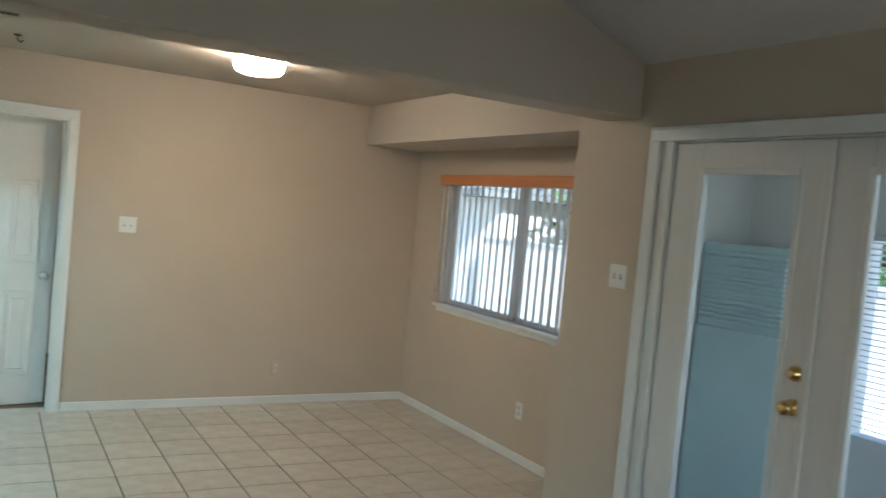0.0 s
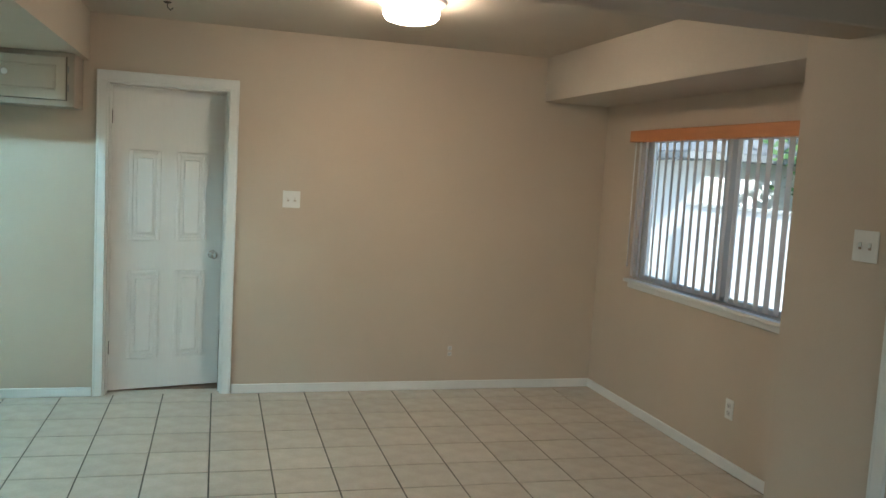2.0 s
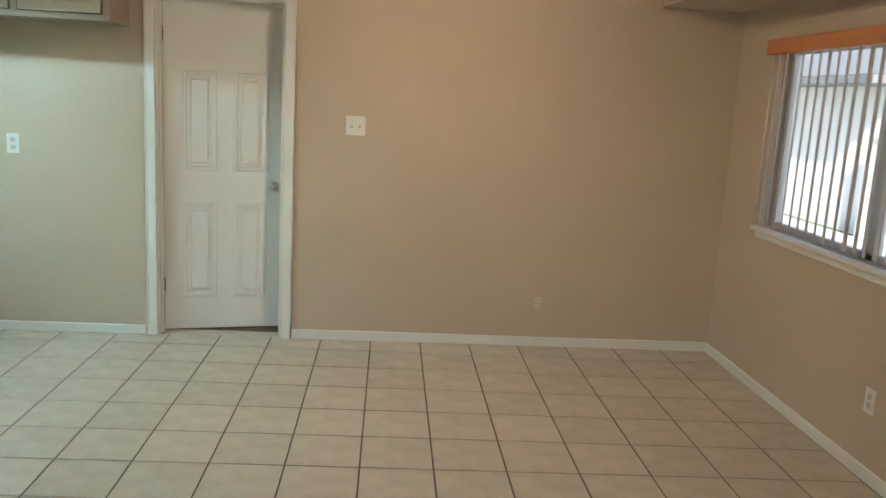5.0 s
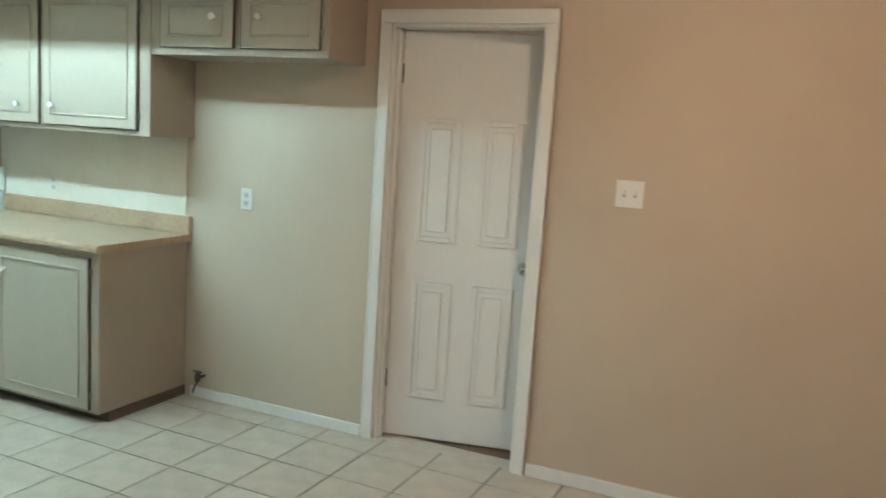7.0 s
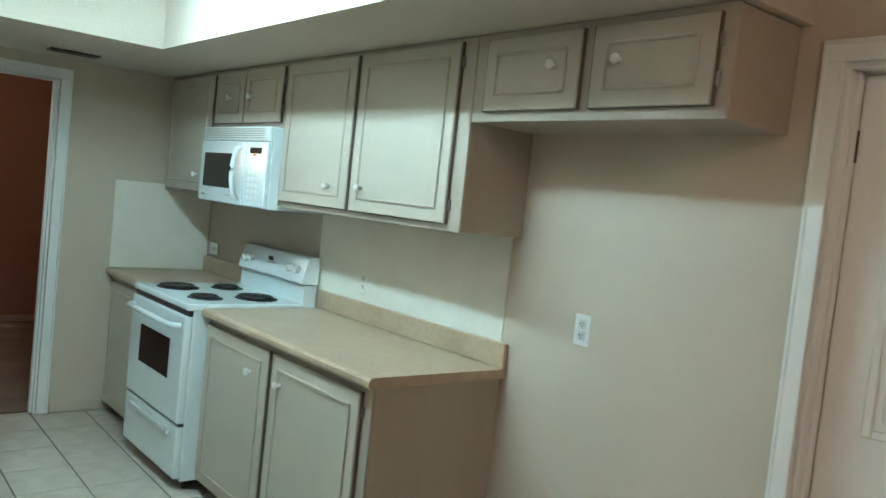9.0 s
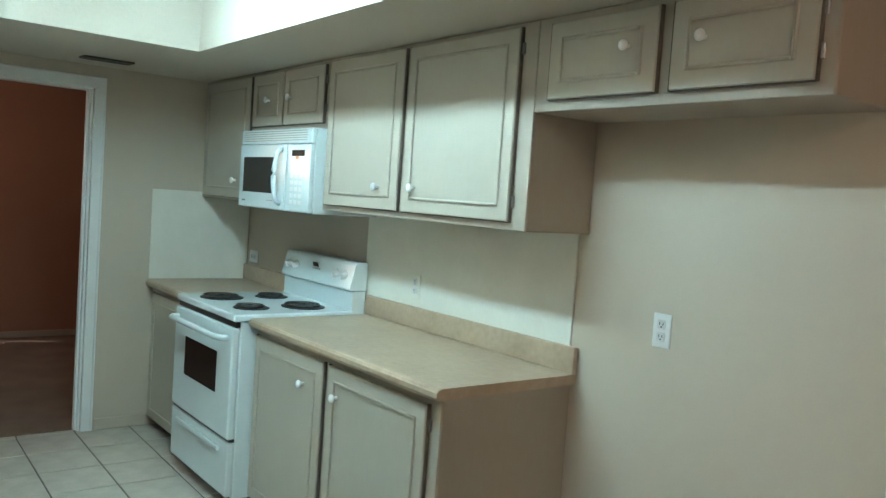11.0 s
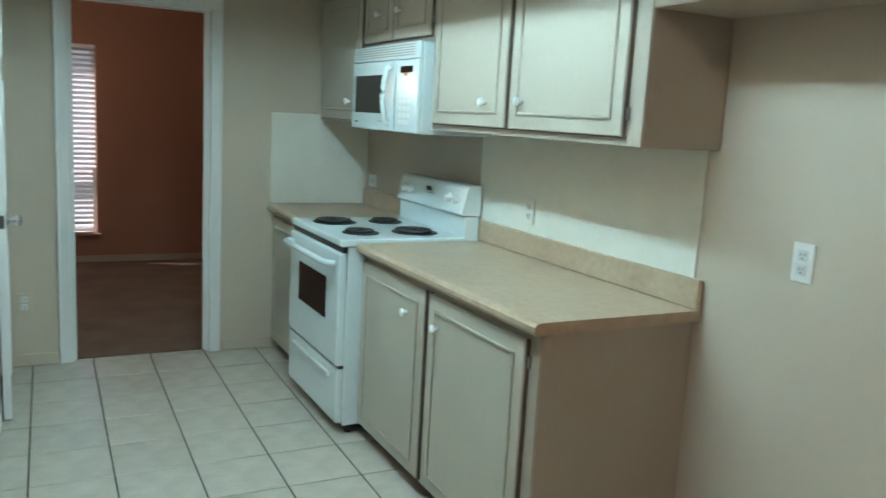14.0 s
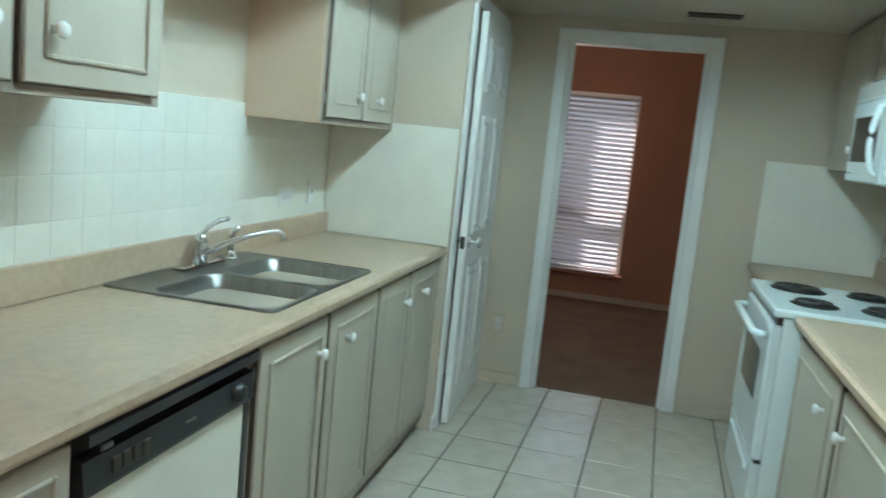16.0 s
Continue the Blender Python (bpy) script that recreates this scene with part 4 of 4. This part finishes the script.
part("body", lathe(bmesh.new(), [(0.026, fz + 0.012), (0.024, fz + 0.05), (0.022, fz + 0.075), (0.024, fz + 0.08), (0.022, fz + 0.105), (0.008, fz + 0.115)], Matrix.Translation((2.230, -2.685, 0)), 22), CHROME, faucet)
part("spout", tube(bmesh.new(), [(2.230, -2.670, fz + 0.045), (2.190, -2.630, fz + 0.075), (2.130, -2.570, fz + 0.105), (2.080, -2.515, fz + 0.125), (2.055, -2.490, fz + 0.128), (2.040, -2.475, fz + 0.118), (2.036, -2.470, fz + 0.10)], 0.011, 12), CHROME, faucet)
part("lever", tube(bmesh.new(), [(2.230, -2.685, fz + 0.108), (2.215, -2.670, fz + 0.135), (2.185, -2.645, fz + 0.158), (2.160, -2.625, fz + 0.165)], 0.008, 10), CHROME, faucet)
spray = thing("sink_sprayer", (2.025, -2.685, fz), "chrome side sprayer beside the faucet", "sprayer")
part("collar", lathe(bmesh.new(), [(0.024, fz), (0.023, fz + 0.008), (0.014, fz + 0.02), (0.013, fz + 0.03)], Matrix.Translation((2.025, -2.685, 0)), 18), CHROME, spray)
part("wand", tube(bmesh.new(), [(2.025, -2.685, fz + 0.02), (2.025, -2.683, fz + 0.08), (2.022, -2.678, fz + 0.105), (2.010, -2.660, fz + 0.118)], 0.012, 12), CHROME, spray)


# ---- dishwasher ----
def dishwasher(x0, x1):
    y = -2.158
    d = thing("dishwasher", ((x0 + x1) / 2, -2.5, 0), "built-in dishwasher, black controls, pale front panel", "dishwasher")
    part("tub", boxes((x0, x1, Y_LEFT + 0.05, y - 0.02, 0.1, 0.868)), BLACK, d)
    part("door_panel", boxes((x0 + 0.025, x1 - 0.02, y - 0.019, y + 0.004, 0.16, 0.735), bevel=0.002), SPLASH, d, "pale cream front panel")
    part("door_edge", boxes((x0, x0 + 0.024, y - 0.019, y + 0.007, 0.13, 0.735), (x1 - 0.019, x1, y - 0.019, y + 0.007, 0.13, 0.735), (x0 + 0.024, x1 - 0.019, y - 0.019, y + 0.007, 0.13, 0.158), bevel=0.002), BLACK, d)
    part("kick_plate", boxes((x0 + 0.01, x1 - 0.01, y - 0.07, y - 0.05, 0.0, 0.13)), BLACK, d)
    bm = bmesh.new()
    prof = [(y - 0.019, 0.738), (y + 0.016, 0.738), (y + 0.018, 0.746), (y + 0.012, 0.808), (y - 0.010, 0.815), (y - 0.010, 0.832), (y + 0.026, 0.840), (y + 0.026, 0.862), (y - 0.019, 0.866)]
    ends = [[bm.verts.new((x, yy, zz)) for yy, zz in prof] for x in (x0, x1)]
    for k in range(len(prof)):
        q = (k + 1) % len(prof)
        bm.faces.new((ends[0][k], ends[0][q], ends[1][q], ends[1][k]))
    bm.faces.new(ends[0][::-1])
    bm.faces.new(ends[1])
    con = part("control_panel", bm, BLACK, d)
    lean = Euler((radians(-84), 0, 0)).to_matrix().to_4x4()
    part("dial", lathe(bmesh.new(), [(0.027, 0.0), (0.027, 0.006), (0.022, 0.012), (0.019, 0.02), (0.005, 0.021)], Matrix.Translation((x0 + 0.085, y + 0.015, 0.777)) @ lean, 24), BLACK, con, "round black dial")
    part("pointer", boxes((x0 + 0.083, x0 + 0.087, y + 0.034, y + 0.038, 0.765, 0.792)), STEEL, con)
    part("label_bar", boxes((x0 + 0.27, x0 + 0.31, y + 0.0155, y + 0.0175, 0.773, 0.779)), STEEL, con)
    for i in range(4):
        part("button", boxes((x1 - 0.20 + i * 0.032, x1 - 0.175 + i * 0.032, y + 0.0125, y + 0.019, 0.758, 0.79), bevel=0.002), DARKMETAL, con)
    part("latch", boxes((x1 - 0.085, x1 - 0.05, y - 0.005, y + 0.016, 0.812, 0.826), bevel=0.003), STEEL, con)


dishwasher(2.863, 3.502)

# ---- far room ----
bw = thing("window_2", (-3.15, -1.775, 0.27), "bedroom window with white sill", "window", kind="structure")
for y0, y1, z0, z1 in ((-2.15, -2.11, 0.27, 1.96), (-1.44, -1.40, 0.27, 1.96), (-2.11, -1.44, 0.27, 0.31), (-2.11, -1.44, 1.92, 1.96), (-2.11, -1.44, 0.78, 0.86)):
    part("window_frame", boxes((-3.18, -3.14, y0, y1, z0, z1), bevel=0.003), ALU, bw)
g = part("pane", boxes((-3.165, -3.161, -2.11, -1.44, 0.31, 1.92)), GLASS, bw)
g.visible_shadow = False
part("window_sill", boxes((-3.11, -3.05, -2.18, -1.37, 0.245, 0.268), bevel=0.004), RUST, bw, "terracotta painted sill")
mb = thing("slatted_blind", (-3.07, -1.775, 1.93), "white horizontal slatted blind, partly open", "blind")
part("head_rail", boxes((-3.088, -3.045, -2.145, -1.405, 1.925, 1.958), bevel=0.003), MINIBLIND, mb)
for i in range(36):
    zz = 1.91 - i * 0.0448
    yb = -1.41 if zz > 0.84 else -1.435
    bm = boxes((-0.024, 0.024, -2.14, yb, -0.0012, 0.0012))
    bmesh.ops.transform(bm, matrix=Matrix.Translation((-3.07, 0, zz)) @ Matrix.Rotation(radians(28 + random.uniform(-3, 3)), 4, "Y"), verts=bm.verts)
    part("slat", bm, MINIBLIND, mb)
part("bottom_rail", boxes((-3.088, -3.05, -2.14, -1.435, 0.272, 0.29), bevel=0.003), MINIBLIND, mb)
for y in (-1.99, -1.56):
    part("ladder_cord", tube(bmesh.new(), [(-3.043, y, 1.93), (-3.043, y, 0.28)], 0.0015, 5), MINIBLIND, mb)

# pendant in the far room
pd = thing("pendant_lamp", (-1.5, -1.98, 2.5), "small lit globe pendant in the terracotta room", "pendant lamp")
part("canopy", lathe(bmesh.new(), [(0.06, 2.5), (0.055, 2.485), (0.01, 2.47)], Matrix.Translation((-1.5, -1.98, 0)), 18), DARKMETAL, pd)
part("cord", tube(bmesh.new(), [(-1.5, -1.98, 2.48), (-1.5, -1.98, 1.80)], 0.004, 6), DARKMETAL, pd)
part("bulb", lathe(bmesh.new(), [(0.012, 1.80), (0.026, 1.785), (0.036, 1.76), (0.038, 1.74), (0.03, 1.715), (0.012, 1.702)], Matrix.Translation((-1.5, -1.98, 0)), 18), BULB, pd, "glowing globe bulb")
part("finial", lathe(bmesh.new(), [(0.014, 1.702), (0.012, 1.69), (0.004, 1.675)], Matrix.Translation((-1.5, -1.98, 0)), 12), DARKMETAL, pd)

# ---- glazed porch behind the double doors ----
structure("floor_porch", boxes((X_EAST, 8.15, -6.7, -3.08, -0.06, 0.0)), CONCRETE, "grey porch floor", "floor")
# The wide southern opening is out of view, added to light the porch.
structure("wall_porch", boxes(
    (8.15, 8.25, -3.80, -3.08, 0, 2.3), (8.15, 8.25, -4.15, -4.04, 0, 2.3), (8.15, 8.25, -4.04, -3.80, 0, 0.75), (8.15, 8.25, -4.04, -3.80, 1.72, 2.3),
    (8.15, 8.25, -6.7, -4.15, 0, 0.3), (8.15, 8.25, -6.7, -4.15, 2.15, 2.3), (8.15, 8.25, -6.7, -6.5, 0.3, 2.15),
    (7.2, 8.25, -6.8, -6.7, 0, 2.3), (7.24, 8.15, -3.08, -2.98, 0, 2.3)), STUCCO, "pale porch walls with a small window and an added light opening", "wall")
structure("roof_porch", boxes((7.2, 8.35, -6.8, -2.98, 2.3, 2.4)), VAULT, "pale porch roof", "roof")
pb = thing("slatted_blind", (8.16, -3.92, 1.72), "white slatted blind in the porch window", "blind")
part("head_rail", boxes((8.135, 8.149, -4.04, -3.80, 1.70, 1.73), bevel=0.003), MINIBLIND, pb)
for i in range(32):
    bm = boxes((-0.011, 0.011, -4.04, -3.80, -0.0008, 0.0008))
    bmesh.ops.transform(bm, matrix=Matrix.Translation((8.162, 0, 1.69 - i * 0.029)) @ Matrix.Rotation(radians(20), 4, "Y"), verts=bm.verts)
    part("slat", bm, MINIBLIND, pb)
# Made-up block; its cyan paint imitates a bright cyan-lit shape behind the glass.
uc = thing("cyan_stand_in", (8.0, -3.36, 0), "tall cyan-tinted stand-in block with slatted upper part", "cabinet")
part("body", boxes((7.80, 8.145, -3.64, -3.09, 0.0, 1.62), bevel=0.006), CYANLIGHT, uc)
part("lower_face", boxes((7.782, 7.799, -3.63, -3.10, 0.05, 1.18), bevel=0.004), CYANLIGHT, uc)
for i in range(16):
    part("slat", boxes((7.786, 7.799, -3.62, -3.11, 1.21 + i * 0.025, 1.226 + i * 0.025), bevel=0.002), CYANLIGHT, uc)
# Backdrop added to turn the light behind the bedroom blind pale and bluish.
structure("wall_backdrop_west", boxes((-6.6, -6.4, -9.0, 6.0, -0.1, 2.6)), STUCCO, "pale backdrop wall added outside the bedroom", "wall")

# ---- outdoors ----
fence = thing("garden_wall", (12.0, 2.0, 0), "sunlit pale rendered garden wall", "wall")
part("panel", boxes((12.0, 12.15, -9.0, 5.6, -0.1, 1.28)), STUCCO, fence)
part("coping", boxes((11.96, 12.19, -9.0, 5.6, 1.281, 1.33), bevel=0.006), CONCRETE, fence)
house = thing("neighbour_house", (14, 9.5, 0), "pale rendered single-storey house with grey roof", "house")
part("wall", boxes((12.3, 18.0, 5.6, 16.0, -0.1, 2.2)), STUCCO, house)
part("eave", boxes((11.7, 18.4, 5.2, 16.4, 2.0, 2.12), bevel=0.01), SHINGLE, house, "grey eave board")
bm = bmesh.new()
vs = [bm.verts.new(p) for p in ((11.7, 5.2, 2.122), (18.4, 5.2, 2.122), (18.4, 16.4, 2.122), (11.7, 16.4, 2.122), (15.0, 7.2, 2.9), (15.0, 14.4, 2.9))]
for f in ((0, 1, 4), (1, 2, 5, 4), (2, 3, 5), (3, 0, 4, 5), (3, 2, 1, 0)):
    bm.faces.new([vs[i] for i in f])
part("roof", bm, SHINGLE, house)


def tree(x, y, h, spread, label):
    root = thing("tree", (x, y, -0.1), label, "tree", "garden trees")
    bm = bmesh.new()
    pts = [(x + 0.15 * math.sin(k), y + 0.12 * math.cos(1.7 * k), -0.1 + h * 0.6 * k / 6) for k in range(7)]
    rings = []
    for k, p in enumerate(pts):
        r = 0.16 * (1 - k / 9)
        rings.append([bm.verts.new((p[0] + r * math.cos(a * math.pi / 4), p[1] + r * math.sin(a * math.pi / 4), p[2])) for a in range(8)])
    for a, b in zip(rings, rings[1:]):
        for i in range(8):
            bm.faces.new((a[i], a[(i + 1) % 8], b[(i + 1) % 8], b[i])).smooth = True
    tips = []
    for k in range(9):
        s = Vector(pts[3 + k % 4])
        a = k * 2.4
        e = s + Vector((math.cos(a) * spread * 0.7, math.sin(a) * spread * 0.7, h * (0.12 + 0.05 * (k % 4))))
        tube(bm, [s, s.lerp(e, 0.5) + Vector((0, 0, 0.15)), e], 0.04, 6)
        tips += [s.lerp(e, f) for f in (0.5, 0.75, 1.0)]
    part("trunk", bm, BARK, root)
    verts, faces = [], []
    for c in tips + [Vector(pts[-1])]:
        for _ in range(110):
            p = c + Vector((random.gauss(0, 0.33 * spread), random.gauss(0, 0.33 * spread), random.gauss(0, 0.28 * spread)))
            u = Vector((random.uniform(-1, 1), random.uniform(-1, 1), random.uniform(-1, 1))).normalized() * 0.09
            v = u.orthogonal().normalized() * 0.04
            n = len(verts)
            verts += [p - u, p + v, p + u, p - v]
            faces.append((n, n + 1, n + 2, n + 3))
    me = bpy.data.meshes.new("crown")
    me.from_pydata([tuple(q) for q in verts], [], faces)
    me.materials.append(LEAF)
    ob = new("crown", me)
    ob.parent = root
    ob.matrix_parent_inverse = Matrix.Translation(-ROOTS[root.name])


tree(13.6, 3.2, 4.2, 1.1, "leafy green garden tree behind the wall")
tree(15.2, 5.0, 4.8, 1.2, "tall leafy green garden tree behind the wall")
tree(13.2, -0.5, 4.0, 1.0, "small leafy garden tree behind the wall")

# ---- wall and floor tiles ----
def tile_mesh(name, w, d, h, bevel, material):
    """A flat piece w by d in local x and y, its top at z = h."""
    bm = bmesh.new()
    b = bevel
    lo = [bm.verts.new((sx * w / 2, sy * d / 2, 0)) for sx, sy in ((-1, -1), (1, -1), (1, 1), (-1, 1))]
    mid = [bm.verts.new((sx * w / 2, sy * d / 2, h - b)) for sx, sy in ((-1, -1), (1, -1), (1, 1), (-1, 1))]
    hi = [bm.verts.new((sx * (w / 2 - b), sy * (d / 2 - b), h)) for sx, sy in ((-1, -1), (1, -1), (1, 1), (-1, 1))]
    for a, c in ((lo, mid), (mid, hi)):
        for i in range(4):
            bm.faces.new((a[i], a[(i + 1) % 4], c[(i + 1) % 4], c[i]))
    bm.faces.new(hi)
    return mesh_of(name, bm, material)


SHARED = {}


def tile(name, w, d, h, bevel, material, m, parent):
    key = (name, round(w, 4), round(d, 4))
    if key not in SHARED:
        SHARED[key] = tile_mesh(name, w, d, h, bevel, material)
    ob = new(name, SHARED[key])
    ob.parent = parent
    ob.matrix_basis = m
    return ob


def tiled_wall(name, label, u0, u1, z0, z1, pitch, to_world, backing):
    """Glazed wall tiles from u0 to u1 along the wall and z0 to z1 up, laid from the bottom left."""
    back = structure(name, backing, SPLASHGROUT, label, "splashback")
    n, k = int(math.ceil((u1 - u0) / pitch - 0.01)), int(math.ceil((z1 - z0) / pitch - 0.01))
    g = 0.0014
    for i in range(n):
        for j in range(k):
            a, b = u0 + i * pitch, min(u0 + (i + 1) * pitch, u1)
            c, d = z0 + j * pitch, min(z0 + (j + 1) * pitch, z1)
            tile("tile", b - a - 0.0003, d - c - g * 1.5, 0.006, 0.0006, SPLASH, to_world((a + b) / 2, (c + d) / 2), back)


def smooth_splash(name, bm):
    structure(name, bm, SPLASH, "pale glossy splashback panel above the worktop", "splashback")


smooth_splash("splashback_north", boxes((1.48, 2.94, -0.008, -0.0005, 0.9, 1.447), bevel=0.001))
smooth_splash("splashback_pantry", boxes((0.9705, 0.978, Y_LEFT + 0.01, -2.122, 0.916, 1.472), bevel=0.002))
smooth_splash("splashback_west", boxes((0.0005, 0.008, -0.643, -0.008, 0.916, 1.47), bevel=0.002))
tiled_wall("splashback_south", "pale glazed wall tiles behind the sink", 0.985, 3.75, 0.988, 1.488, 0.125,
           lambda u, z: Matrix.Translation((u, Y_LEFT + 0.004, z)) @ Euler((radians(-90), 0, 0)).to_matrix().to_4x4(),
           boxes((0.979, 3.75, Y_LEFT + 0.0005, Y_LEFT + 0.0085, 0.9, 1.488)))

PITCH = 0.3125
GAP = 0.0075


def node(i, j):
    """A corner of the floor grid, askew to the long wall and unevenly spaced to fit the camera's view."""
    x = 4.856 + i * PITCH - max(-3 - i, 0) * 0.0173 + max(-10 - i, 0) * 0.0103 - j * 0.002
    y = -0.19 - j * PITCH - i * 0.0065
    return Vector((min(max(x, -0.05), X_WIN + 0.05), min(max(y, -3.1), 0.05)))


for i in range(-17, 11):
    for j in range(-2, 11):
        q = [node(i, j + 1), node(i + 1, j + 1), node(i + 1, j), node(i, j)]
        mid = sum(q, Vector((0, 0))) / 4
        if min((q[1] - q[0]).length, (q[2] - q[1]).length, (q[3] - q[2]).length, (q[0] - q[3]).length) < 0.03:
            continue
        # nothing shows under the cabinets and inside the pantry
        if (mid.y > -0.42 and mid.x < 2.7) or (mid.y < -2.45 and mid.x < 3.5):
            continue
        bm = bmesh.new()
        rows = []
        for inset, z in ((GAP / 2, -0.0045), (GAP / 2, -0.0014), (GAP / 2 + 0.0014, 0.0)):
            ring = []
            for k in range(4):
                e1, e2 = (q[(k + 1) % 4] - q[k]).normalized(), (q[k - 1] - q[k]).normalized()
                p = q[k] + (e1 + e2) * inset - mid
                ring.append(bm.verts.new((p.x, p.y, z)))
            rows.append(ring)
        for a, b in zip(rows, rows[1:]):
            for k in range(4):
                bm.faces.new((a[k], a[(k + 1) % 4], b[(k + 1) % 4], b[k]))
        bm.faces.new(rows[-1])
        ob = new("tile", mesh_of("tile", bm, TILE))
        ob.parent = floor
        ob.matrix_basis = Matrix.Translation((mid.x, mid.y, 0)) @ Euler((random.uniform(-0.0012, 0.0012), random.uniform(-0.0012, 0.0012), 0)).to_matrix().to_4x4()
tile("threshold_tile", 0.72, 0.10, 0.0045, 0.0015, TILE, Matrix.Translation((4.543, 0.075, -0.004)), floor)
